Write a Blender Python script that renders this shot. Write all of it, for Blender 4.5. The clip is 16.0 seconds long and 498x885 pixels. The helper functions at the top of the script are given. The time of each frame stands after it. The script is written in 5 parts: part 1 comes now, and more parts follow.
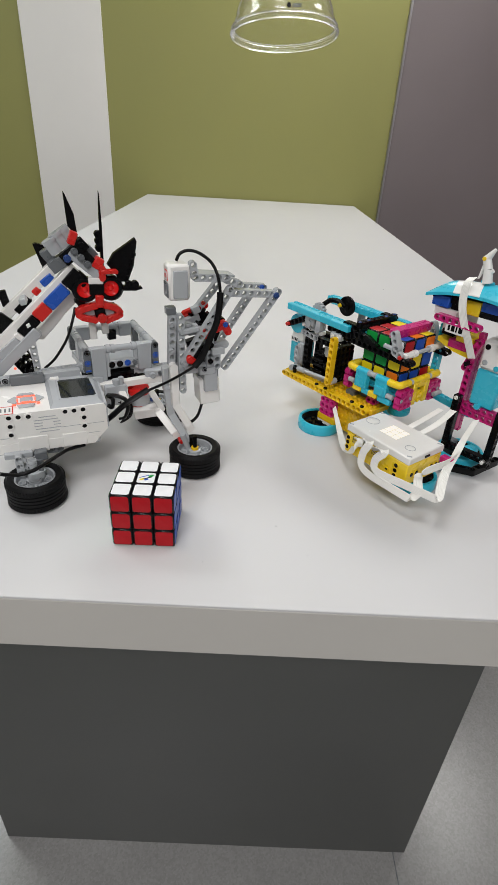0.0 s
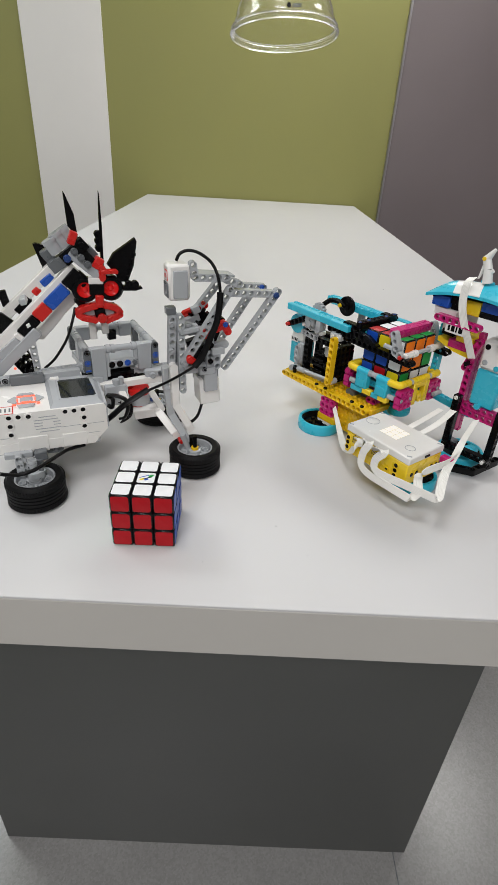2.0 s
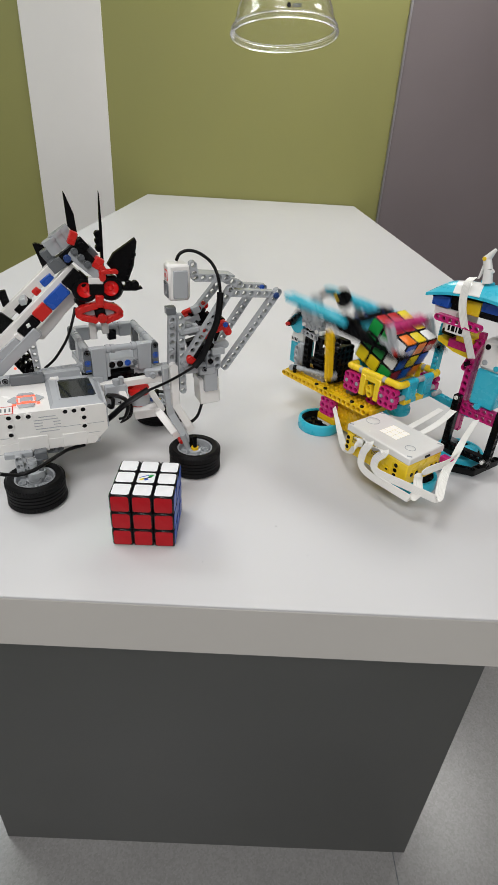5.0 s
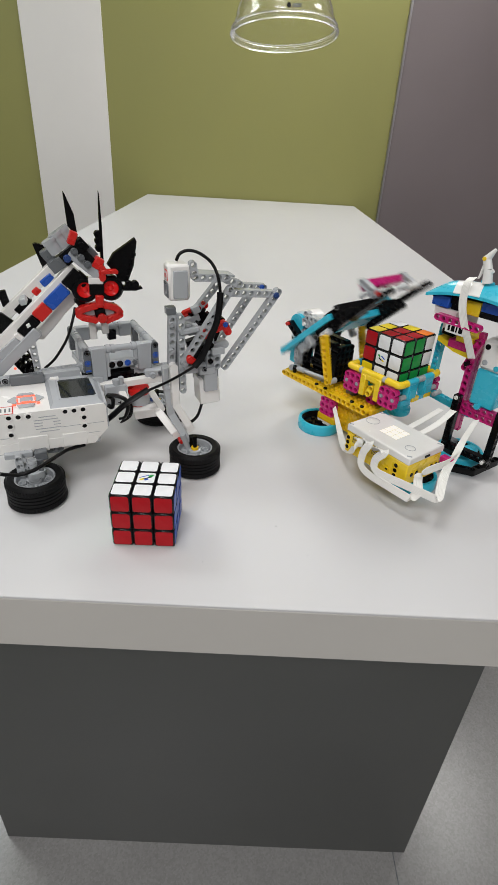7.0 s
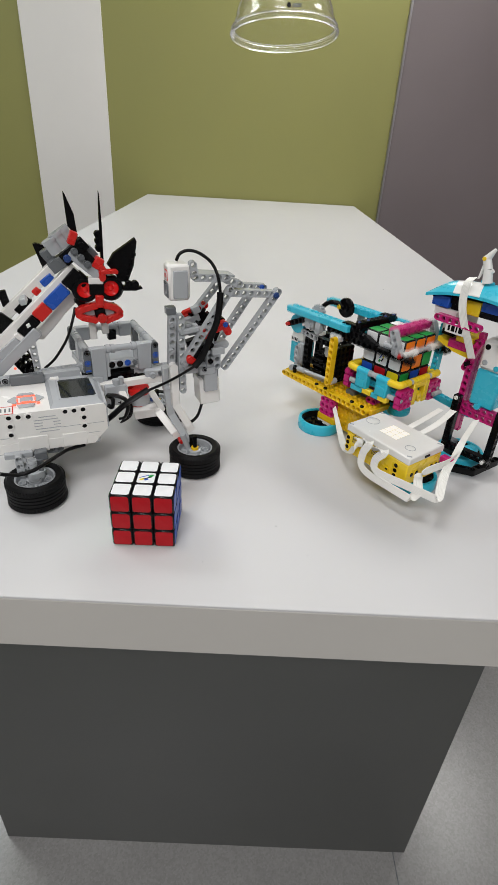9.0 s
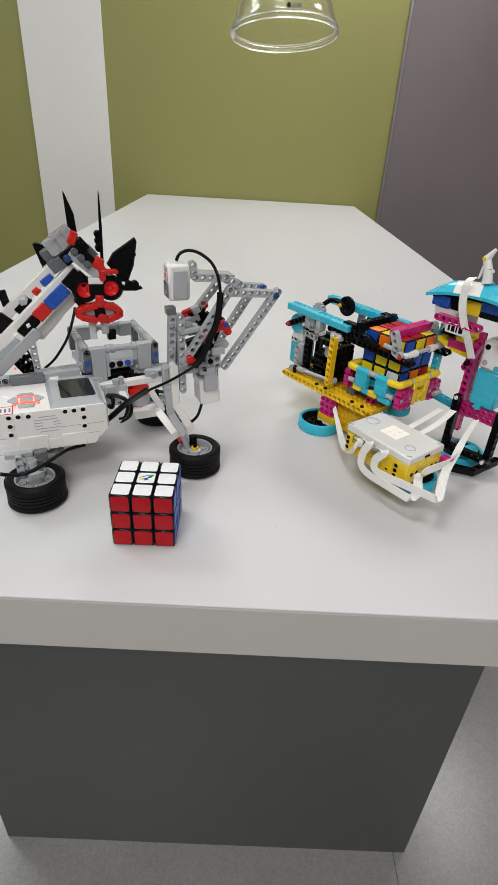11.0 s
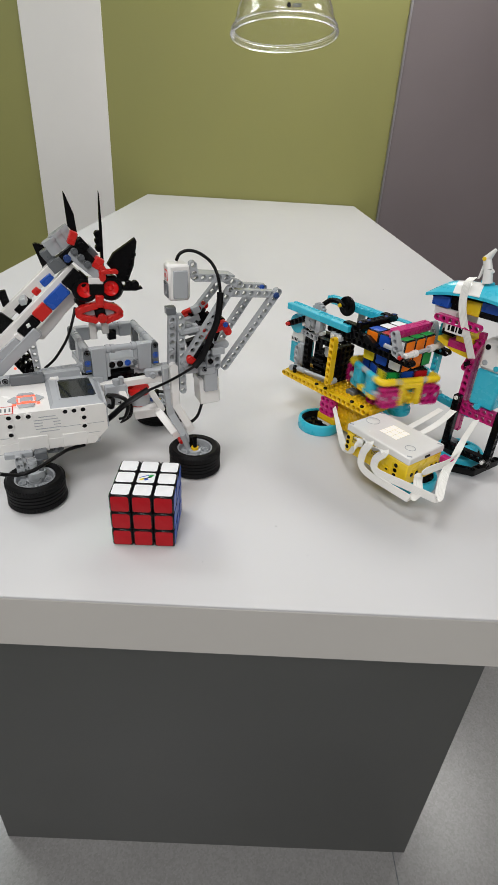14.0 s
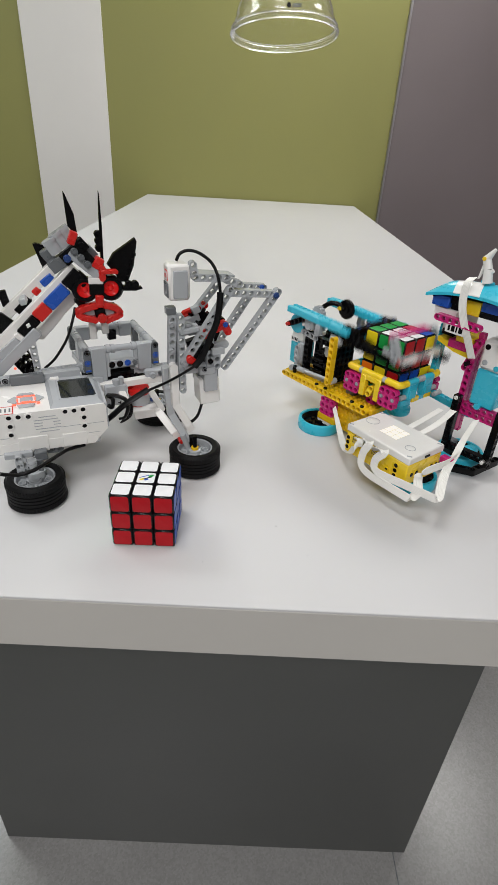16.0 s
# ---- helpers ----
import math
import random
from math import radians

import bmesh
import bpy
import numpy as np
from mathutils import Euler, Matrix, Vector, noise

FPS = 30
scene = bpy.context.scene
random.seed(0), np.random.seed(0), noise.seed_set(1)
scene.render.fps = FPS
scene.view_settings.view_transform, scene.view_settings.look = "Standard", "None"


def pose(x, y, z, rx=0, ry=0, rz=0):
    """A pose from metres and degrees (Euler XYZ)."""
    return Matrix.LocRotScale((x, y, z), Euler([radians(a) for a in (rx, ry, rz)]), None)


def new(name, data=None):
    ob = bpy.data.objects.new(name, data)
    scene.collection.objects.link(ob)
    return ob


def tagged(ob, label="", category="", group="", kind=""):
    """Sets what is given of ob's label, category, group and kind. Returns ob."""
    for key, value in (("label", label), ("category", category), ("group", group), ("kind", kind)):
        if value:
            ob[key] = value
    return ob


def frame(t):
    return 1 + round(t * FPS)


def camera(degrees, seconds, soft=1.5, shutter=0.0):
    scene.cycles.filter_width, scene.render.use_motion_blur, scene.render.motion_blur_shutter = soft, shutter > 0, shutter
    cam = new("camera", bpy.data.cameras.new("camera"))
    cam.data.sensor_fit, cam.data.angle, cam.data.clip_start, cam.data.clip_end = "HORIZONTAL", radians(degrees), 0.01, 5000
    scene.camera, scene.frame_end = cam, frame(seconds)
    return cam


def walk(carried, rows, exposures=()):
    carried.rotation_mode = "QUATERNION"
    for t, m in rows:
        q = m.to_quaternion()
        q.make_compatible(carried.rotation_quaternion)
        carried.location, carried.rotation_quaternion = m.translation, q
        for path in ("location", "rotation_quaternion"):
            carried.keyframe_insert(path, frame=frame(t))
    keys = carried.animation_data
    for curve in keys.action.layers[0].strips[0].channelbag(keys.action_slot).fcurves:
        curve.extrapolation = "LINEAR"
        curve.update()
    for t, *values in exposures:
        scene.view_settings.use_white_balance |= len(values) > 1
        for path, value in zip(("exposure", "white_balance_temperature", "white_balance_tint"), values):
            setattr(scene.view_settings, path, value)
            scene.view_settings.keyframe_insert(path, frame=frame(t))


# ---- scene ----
T = 0.75            # height of the table top
MM = 0.001

# ---- camera ----
cam = camera(50.895, 16.0, soft=0.6, shutter=0.9)
EYE = Vector((0.0, 0.0, T + 0.3325))
CAM = Matrix.Translation(EYE) @ pose(0, 0, 0, 0, 0, -0.897) @ pose(0, 0, 0, 90 - 30.443) @ pose(0, 0, 0, 0, 0, 3.4455)
walk(cam, [(0.0, CAM), (16.0, CAM)])

# ---- light ----
world = bpy.data.worlds.new("world")
scene.world = world
world.use_nodes = True
world.node_tree.nodes["Background"].inputs[0].default_value = (0.9, 0.95, 1.0, 1)
world.node_tree.nodes["Background"].inputs[1].default_value = 0.1
scene.view_settings.exposure = 0.0


def ceiling_lamp(x, y, sx, sy, watts, color=(1.0, 0.985, 0.985)):
    d = bpy.data.lights.new("ceiling_light", "AREA")
    d.shape, d.size, d.size_y, d.energy = "RECTANGLE", sx, sy, watts
    d.color = color
    ob = new("ceiling_lamp", d)
    ob.matrix_world = pose(x, y, 2.78)
    return ob


# unseen lamps, placed and tinted to balance the brightness of wall, table and floor
ceiling_lamp(-0.3, 0.45, 0.6, 0.6, 12.5)
ceiling_lamp(0.35, 3.0, 0.6, 0.6, 22.5, (1.0, 0.985, 0.97))
ceiling_lamp(-1.9, 1.6, 1.2, 0.6, 28, (0.95, 1.0, 0.985))
ceiling_lamp(1.4, 1.9, 0.6, 0.6, 17, (1.0, 0.965, 0.95))
ceiling_lamp(-0.6, -1.3, 1.2, 0.3, 33)
ceiling_lamp(0.6, -2.8, 1.2, 0.6, 58)


# ---- materials ----
def nodes_of(name):
    m = bpy.data.materials.new(name)
    m.use_nodes = True
    nt = m.node_tree
    return m, nt, nt.nodes["Principled BSDF"]


def surface(name, color, rough=0.4, var=0.06, scale=40.0, fine=300.0, bump=0.02, metal=0.0, spec=0.5, rough_var=0.08, dist=0.001):
    m, nt, b = nodes_of(name)
    tc = nt.nodes.new("ShaderNodeTexCoord")
    n1 = nt.nodes.new("ShaderNodeTexNoise")
    n1.inputs["Scale"].default_value, n1.inputs["Detail"].default_value = scale, 4
    n2 = nt.nodes.new("ShaderNodeTexNoise")
    n2.inputs["Scale"].default_value, n2.inputs["Detail"].default_value = fine, 3
    for n in (n1, n2):
        nt.links.new(tc.outputs["Object"], n.inputs["Vector"])
    ramp = nt.nodes.new("ShaderNodeMapRange")
    ramp.inputs[1].default_value, ramp.inputs[2].default_value = 0.25, 0.75
    ramp.inputs[3].default_value, ramp.inputs[4].default_value = 1 - var, 1 + var
    nt.links.new(n1.outputs["Fac"], ramp.inputs[0])
    mul = nt.nodes.new("ShaderNodeVectorMath")
    mul.operation = "SCALE"
    mul.inputs[0].default_value = color
    nt.links.new(ramp.outputs[0], mul.inputs["Scale"])
    nt.links.new(mul.outputs[0], b.inputs["Base Color"])
    r2 = nt.nodes.new("ShaderNodeMapRange")
    r2.inputs[1].default_value, r2.inputs[2].default_value = 0.3, 0.7
    r2.inputs[3].default_value, r2.inputs[4].default_value = max(rough - rough_var, 0.02), rough + rough_var
    nt.links.new(n1.outputs["Fac"], r2.inputs[0])
    nt.links.new(r2.outputs[0], b.inputs["Roughness"])
    b.inputs["Metallic"].default_value = metal
    b.inputs["Specular IOR Level"].default_value = spec
    if bump:
        bp = nt.nodes.new("ShaderNodeBump")
        bp.inputs["Strength"].default_value, bp.inputs["Distance"].default_value = bump, dist
        nt.links.new(n2.outputs["Fac"], bp.inputs["Height"])
        nt.links.new(bp.outputs[0], b.inputs["Normal"])
    return m


def plastic(name, color, rough=0.28, spec=0.5):
    return surface(name, color, rough, 0.025, 60, 700, 0.02, spec=spec, rough_var=0.035, dist=0.0003)


WHITE = plastic("white_plastic", (0.80, 0.79, 0.765), 0.24)
LGREY = plastic("light_grey_plastic", (0.40, 0.42, 0.438), 0.22)
DGREY = plastic("dark_grey_plastic", (0.13, 0.14, 0.15))
BLACK = plastic("black_plastic", (0.003, 0.003, 0.0035), 0.22, 0.16)
RED = plastic("red_plastic", (0.58, 0.014, 0.010))
EYERED = plastic("eye_red_plastic", (0.75, 0.012, 0.012), 0.1)
BLUE = plastic("blue_plastic", (0.012, 0.085, 0.45))
YELLOW = plastic("yellow_plastic", (0.80, 0.50, 0.010))
BRIGHT = plastic("bright_yellow_plastic", (0.86, 0.61, 0.02))
CYAN = plastic("medium_azure_plastic", (0.03, 0.46, 0.62))
PINK = plastic("magenta_plastic", (0.50, 0.012, 0.16))
NAVY = plastic("dark_blue_plastic", (0.02, 0.06, 0.22))
RUBBER = surface("tyre_rubber", (0.005, 0.005, 0.0055), 0.55, 0.15, 60, 900, 0.12, spec=0.16, dist=0.0005)
CABLE = plastic("cable_rubber", (0.004, 0.004, 0.0045), 0.34, 0.18)
RIBBON = plastic("ribbon_cable", (0.80, 0.79, 0.75), 0.42)
CUBEBLACK = plastic("cube_black_plastic", (0.007, 0.007, 0.008), 0.25, 0.25)
SCREEN = surface("screen_glass", (0.02, 0.024, 0.024), 0.06, 0.05, 60, 300, 0.0)
STICK = {
    "W": surface("white_sticker", (0.79, 0.80, 0.81), 0.35, 0.03, 120, 500, 0.02, spec=0.22),
    "R": surface("red_sticker", (0.40, 0.006, 0.012), 0.35, 0.05, 120, 500, 0.02, spec=0.22),
    "G": surface("green_sticker", (0.010, 0.30, 0.055), 0.35, 0.05, 120, 500, 0.02, spec=0.22),
    "B": surface("blue_sticker", (0.010, 0.075, 0.45), 0.35, 0.05, 120, 500, 0.02, spec=0.22),
    "O": surface("orange_sticker", (0.85, 0.20, 0.010), 0.35, 0.05, 120, 500, 0.02, spec=0.22),
    "Y": surface("yellow_sticker", (0.78, 0.62, 0.012), 0.35, 0.05, 120, 500, 0.02, spec=0.22),
}
TABLETOP = surface("grey_laminate", (0.568, 0.566, 0.571), 0.46, 0.02, 6, 420, 0.03, spec=0.34, rough_var=0.05, dist=0.0006)
TABLEEDGE = surface("edge_band", (0.50, 0.485, 0.455), 0.42, 0.03, 8, 300, 0.03)
PEDESTAL = surface("dark_laminate", (0.067, 0.070, 0.067), 0.36, 0.08, 7, 500, 0.05, rough_var=0.06)
GREENWALL = surface("green_paint", (0.285, 0.278, 0.090), 0.62, 0.03, 3, 160, 0.08)
WHITEPAINT = surface("white_paint", (0.80, 0.775, 0.75), 0.6, 0.02, 4, 160, 0.08)
GREYPANEL = surface("grey_panel_paint", (0.190, 0.160, 0.165), 0.45, 0.06, 2.2, 200, 0.05)
ALU = surface("aluminium_trim", (0.40, 0.39, 0.39), 0.35, 0.05, 30, 300, 0.03, metal=1.0)
CEIL = surface("ceiling_paint", (0.78, 0.78, 0.76), 0.8, 0.02, 3, 120, 0.05)
# for the unseen walls; kept mid grey to limit bounced light
GREYROOM = surface("room_paint", (0.42, 0.41, 0.40), 0.7, 0.03, 2, 120, 0.05)


def floor_material():
    m, nt, b = nodes_of("grey_vinyl_floor")
    tc = nt.nodes.new("ShaderNodeTexCoord")
    v = nt.nodes.new("ShaderNodeTexVoronoi")
    v.inputs["Scale"].default_value = 330
    n = nt.nodes.new("ShaderNodeTexNoise")
    n.inputs["Scale"].default_value, n.inputs["Detail"].default_value = 5, 6
    for k in (v, n):
        nt.links.new(tc.outputs["Object"], k.inputs["Vector"])
    r = nt.nodes.new("ShaderNodeValToRGB")
    r.color_ramp.elements[0].color = (0.27, 0.266, 0.262, 1)
    r.color_ramp.elements[1].color = (0.35, 0.346, 0.342, 1)
    nt.links.new(v.outputs["Color"], r.inputs[0])
    r2 = nt.nodes.new("ShaderNodeValToRGB")
    r2.color_ramp.elements[0].position, r2.color_ramp.elements[1].position = 0.3, 0.7
    r2.color_ramp.elements[0].color = (0.85, 0.85, 0.85, 1)
    r2.color_ramp.elements[1].color = (1, 1, 1, 1)
    nt.links.new(n.outputs["Fac"], r2.inputs[0])
    mix = nt.nodes.new("ShaderNodeMix")
    mix.data_type, mix.blend_type = "RGBA", "MULTIPLY"
    mix.inputs[0].default_value = 1
    nt.links.new(r.outputs[0], mix.inputs[6])
    nt.links.new(r2.outputs[0], mix.inputs[7])
    nt.links.new(mix.outputs[2], b.inputs["Base Color"])
    b.inputs["Roughness"].default_value = 0.27
    return m


FLOOR = floor_material()


def clear_plastic(name, rough=0.03, color=(0.97, 0.98, 0.98, 1), ior=1.46):
    m, nt, b = nodes_of(name)
    b.inputs["Transmission Weight"].default_value = 1.0
    b.inputs["Roughness"].default_value = rough
    b.inputs["IOR"].default_value = ior
    b.inputs["Base Color"].default_value = color
    return m


CLEAR = clear_plastic("clear_plastic")
THIN = clear_plastic("thin_clear_plastic", 0.08, (0.99, 0.99, 0.99, 1), 1.32)
FROST = clear_plastic("rolled_clear_plastic", 0.2, (0.97, 0.98, 0.97, 1), 1.25)


def glow(name, color, strength):
    m, nt, b = nodes_of(name)
    b.inputs["Base Color"].default_value = (*color, 1)
    b.inputs["Emission Color"].default_value = (*color, 1)
    b.inputs["Emission Strength"].default_value = strength
    return m


LED = glow("led_matrix", (1.0, 0.95, 0.84), 0.17)
BUTTONGLOW = glow("red_button_light", (1.0, 0.12, 0.06), 0.9)


# ---- mesh helpers (millimetres in, metres out) ----
def finish(bm, name, smooth=True):
    for v in bm.verts:
        v.co *= MM
    me = bpy.data.meshes.new(name)
    bmesh.ops.recalc_face_normals(bm, faces=bm.faces)
    bm.to_mesh(me)
    bm.free()
    if smooth:
        me.polygons.foreach_set("use_smooth", [True] * len(me.polygons))
        me.set_sharp_from_angle(angle=radians(38))
    return me


def put(name, me, mat, parent, m=None, label=""):
    ob = new(name, me)
    if mat and not me.materials:
        me.materials.append(mat)
    if parent:
        ob.parent = parent
    if m is not None:
        ob.matrix_basis = m
    if label:
        ob["label"] = label
    return ob


def part(name, bm, mat, parent, label="", m=None):
    return put(name, finish(bm, name), mat, parent, m, label)


def B():
    return bmesh.new()


def box(bm, c, s, b=0.5, rot=None):
    """A box with chamfered edges; c centre, s sizes."""
    h = [k / 2 for k in s]
    b = min(b, min(h) * 0.45)
    vs = []
    for sx in (-1, 1):
        for sy in (-1, 1):
            for sz in (-1, 1):
                for k in range(3):
                    d = [h[0] - b, h[1] - b, h[2] - b]
                    d[k] = h[k]
                    p = Vector((sx * d[0], sy * d[1], sz * d[2]))
                    if rot is not None:
                        p = rot @ p
                    vs.append(bm.verts.new(p + Vector(c)))
    bmesh.ops.convex_hull(bm, input=vs)
    return bm


def hull(bm, pts):
    bmesh.ops.convex_hull(bm, input=[bm.verts.new(p) for p in pts])
    return bm


def span(bm, lo, hi, b=0.5):
    return box(bm, [(a + c) / 2 for a, c in zip(lo, hi)], [abs(c - a) for a, c in zip(lo, hi)], b)


def basis_mm(p, x, y):
    """As basis(), for points still in millimetres."""
    m = basis(p, x, y)
    m.translation = Vector(p)
    return m


def basis(p, x, y):
    """A frame at p (mm) with its x and y axes along the given directions."""
    x = Vector(x).normalized()
    z = x.cross(Vector(y)).normalized()
    y = z.cross(x)
    m = Matrix((x, y, z)).transposed().to_4x4()
    m.translation = Vector(p) * MM
    return m


def rod(bm, a, b, r, seg=16, r2=None):
    a, b = Vector(a), Vector(b)
    d = b - a
    m = Matrix.Translation((a + b) / 2) @ d.to_track_quat("Z", "Y").to_matrix().to_4x4()
    bmesh.ops.create_cone(bm, cap_ends=True, segments=seg, radius1=r, radius2=r if r2 is None else r2, depth=d.length, matrix=m)
    return bm


def ringed(bm, a, b, r, seg=18):
    """A tube with collars, as of an axle connector."""
    a, b = Vector(a), Vector(b)
    rod(bm, a, b, r * 0.8, seg)
    for f0, f1 in ((0, 0.14), (0.2, 0.3), (0.7, 0.8), (0.86, 1)):
        rod(bm, a.lerp(b, f0), a.lerp(b, f1), r, seg)
    return bm


def lathe(bm, prof, seg=40, m=None, close=False):
    rows = []
    for i in range(seg):
        a = 2 * math.pi * i / seg
        rows.append([bm.verts.new((r * math.cos(a), r * math.sin(a), z)) for r, z in prof])
    n = len(prof)
    for i in range(seg):
        p, q = rows[i], rows[(i + 1) % seg]
        for j in range(n if close else n - 1):
            k = (j + 1) % n
            bm.faces.new((p[j], q[j], q[k], p[k]))
    if m is not None:
        bmesh.ops.transform(bm, matrix=m, verts=[v for r in rows for v in r])
    return bm


def smooth_path(pts, steps=6):
    pts = [Vector(p) for p in pts]
    out = []
    for i in range(len(pts) - 1):
        p0, p1, p2, p3 = pts[max(i - 1, 0)], pts[i], pts[i + 1], pts[min(i + 2, len(pts) - 1)]
        for k in range(steps):
            t = k / steps
            out.append(0.5 * ((2 * p1) + (p2 - p0) * t + (2 * p0 - 5 * p1 + 4 * p2 - p3) * t * t + (3 * p1 - p0 - 3 * p2 + p3) * t ** 3))
    out.append(pts[-1])
    return out


RIBS = [(-1 + k / 6, -1.0 if k % 2 else -0.42) for k in range(13)] + [(1 - k / 6, 1.0 if k % 2 else 0.42) for k in range(13)]


def sweep(bm, pts, w, h, seg=8, flat=None, steps=6):
    """A cord (seg sides) or a flat ribbon along a smooth path; flat: the direction of the ribbon's width, one or one a point."""
    path = smooth_path(pts, steps)
    rings = []
    up = Vector((0, 0, 1))
    for i, p in enumerate(path):
        d = (path[min(i + 1, len(path) - 1)] - path[max(i - 1, 0)]).normalized()
        if flat is None:
            s = d.cross(up) if i == 0 else side - d * side.dot(d)
            s = s.normalized() if s.length > 0.1 else Vector((1, 0, 0))
            side = s
        else:
            if isinstance(flat[0], (tuple, list)):
                g = i / steps
                k = min(int(g), len(flat) - 2)
                f = Vector(flat[k]).lerp(Vector(flat[k + 1]), min(g - k, 1))
            else:
                f = Vector(flat)
            s = (f - d * f.dot(d)).normalized()
        n = d.cross(s)
        if flat is None:
            ring = [bm.verts.new(p + s * w * math.cos(2 * math.pi * k / seg) + n * h * math.sin(2 * math.pi * k / seg)) for k in range(seg)]
        else:
            ring = [bm.verts.new(p + s * (w * a) + n * (h * c)) for a, c in RIBS]
        rings.append(ring)
    for p, q in zip(rings, rings[1:]):
        k = len(p)
        for j in range(k):
            bm.faces.new((p[j], p[(j + 1) % k], q[(j + 1) % k], q[j]))
    bm.faces.new(rings[0])
    bm.faces.new(rings[-1][::-1])
    return bm


BEAMS = {}


def fill_beam(bm, n, half, thick, bore=3.0, square=False, z0=0.0, x0=0.0, pitch=8.0):
    """n cells in a row along x, each with a real stepped hole along y; rounded ends unless square."""
    seg, hp = 16, pitch / 2
    for i in range(n):
        cx = x0 + i * pitch
        inner, outer = [], []
        for k in range(seg):
            a = 2 * math.pi * k / seg
            c, s = math.cos(a), math.sin(a)
            inner.append((cx + bore * c, bore * s))
            if not square and ((i == 0 and c < -0.01) or (i == n - 1 and c > 0.01)):
                outer.append((cx + half * c, half * s))
            else:
                t = min(hp / max(abs(c), 1e-6), half / max(abs(s), 1e-6))
                corner = k % 4 == 2
                outer.append((cx + math.copysign(hp, c), math.copysign(half, s)) if corner else (cx + c * t, s * t))
        v = {}
        for y, sgn in ((-thick, 0), (thick, 1)):
            v[sgn] = ([bm.verts.new((x, y, z + z0)) for x, z in inner], [bm.verts.new((x, y, z + z0)) for x, z in outer])
        ri = [[bm.verts.new((cx + (x - cx) * 0.8, sg * (thick - 0.9), z * 0.8 + z0)) for x, z in inner] for sg in (-1, 1)]
        for k in range(seg):
            q = (k + 1) % seg
            for sg in (0, 1):
                bm.faces.new((v[sg][0][k], v[sg][0][q], v[sg][1][q], v[sg][1][k]))
                bm.faces.new((v[sg][0][k], v[sg][0][q], ri[sg][q], ri[sg][k]))
            bm.faces.new((ri[0][k], ri[0][q], ri[1][q], ri[1][k]))
            xk, xq = outer[k][0], outer[q][0]
            inside = (i < n - 1 and min(xk, xq) > cx + hp - 0.01) or (i > 0 and max(xk, xq) < cx - hp + 0.01)
            if not inside:
                bm.faces.new((v[0][1][k], v[0][1][q], v[1][1][q], v[1][1][k]))


def beam_mesh(n, mat, half=3.65, thick=3.9):
    key = (n, mat.name, half, thick)
    if key not in BEAMS:
        bm = B()
        fill_beam(bm, n, half, thick)
        bmesh.ops.remove_doubles(bm, verts=bm.verts, dist=0.01)
        BEAMS[key] = finish(bm, "beam")
        BEAMS[key].materials.append(mat)
    return BEAMS[key]


def block_mesh(nx, nz, mat, thick=3.9):
    """A frame block of nx by nz cells with a hole through each."""
    key = ("block", nx, nz, mat.name, thick)
    if key not in BEAMS:
        bm = B()
        for k in range(nz):
            fill_beam(bm, nx, 3.98, thick, 2.9, nz > 1 and 0 < k < nz - 1, (k - (nz - 1) / 2) * 8, -(nx - 1) * 4)
        bmesh.ops.remove_doubles(bm, verts=bm.verts, dist=0.001)
        BEAMS[key] = finish(bm, "block")
        BEAMS[key].materials.append(mat)
    return BEAMS[key]


def beam(parent, n, p, d, nrm, mat, name="beam", label=""):
    """A beam of n holes whose first hole is at p, along d, with its holes along nrm."""
    return put(name, beam_mesh(n, mat), None, parent, basis(p, d, nrm), label)


def beam_to(parent, a, b, nrm, mat, name="beam", label=""):
    """A beam from hole to hole, with as many holes as fit."""
    n = max(2, round((Vector(b) - Vector(a)).length / 8) + 1)
    return beam(parent, n, a, Vector(b) - Vector(a), nrm, mat, name, label)


PINS = {}


def pin(parent, p, d, mat, r=2.3, length=8.6, name="pin"):
    key = (mat.name, r, length)
    if key not in PINS:
        bm = B()
        h = length / 2
        lathe(bm, [(0.01, -h), (r * 0.55, -h), (r * 0.55, -h + 1), (r * 0.8, -h + 1), (r * 0.8, -h), (r, -h + 0.4), (r, h - 0.4), (r * 0.8, h),
                   (r * 0.8, h - 1), (r * 0.55, h - 1), (r * 0.55, h), (0.01, h)], 14)
        PINS[key] = finish(bm, name)
        PINS[key].materials.append(mat)
    m = Vector(d).to_track_quat("Z", "Y").to_matrix().to_4x4()
    m.translation = Vector(p) * MM
    return put(name, PINS[key], None, parent, m)


def thing(name, m, label, category, group=""):
    ob = new(name)
    ob.empty_display_size = 0.02
    ob.matrix_basis = m
    return tagged(ob, label, category, group)


# ---- the room ----
def slab_object(name, lo, hi, mat, label, category, bevel=0.0):
    bm = B()
    span(bm, [k * 1000 for k in lo], [k * 1000 for k in hi], bevel * 1000 if bevel else 0.01)
    me = finish(bm, name, False)
    ob = put(name, me, mat, None)
    return tagged(ob, label, category, kind="structure")


YB, XL, XR, YF = 3.382, -0.629, 0.588, 0.2996
slab_object("floor", (-4.0, -4.0, -0.1), (4.0, 3.60, 0.0), FLOOR, "speckled grey vinyl floor under the table", "floor")
slab_object("ceiling", (-4.0, -4.0, 2.8), (4.0, 3.60, 2.9), CEIL, "plain white ceiling above the table", "ceiling")
slab_object("wall_north", (-1.246, YB + 0.012, 0.0), (0.729, 3.60, 2.8), GREENWALL, "olive green painted wall at the table end", "wall")
slab_object("wall_corner", (-4.0, YB + 0.012, 0.0), (-1.246, 3.60, 2.8), GREENWALL, "olive green painted wall beside the white pillar", "wall")
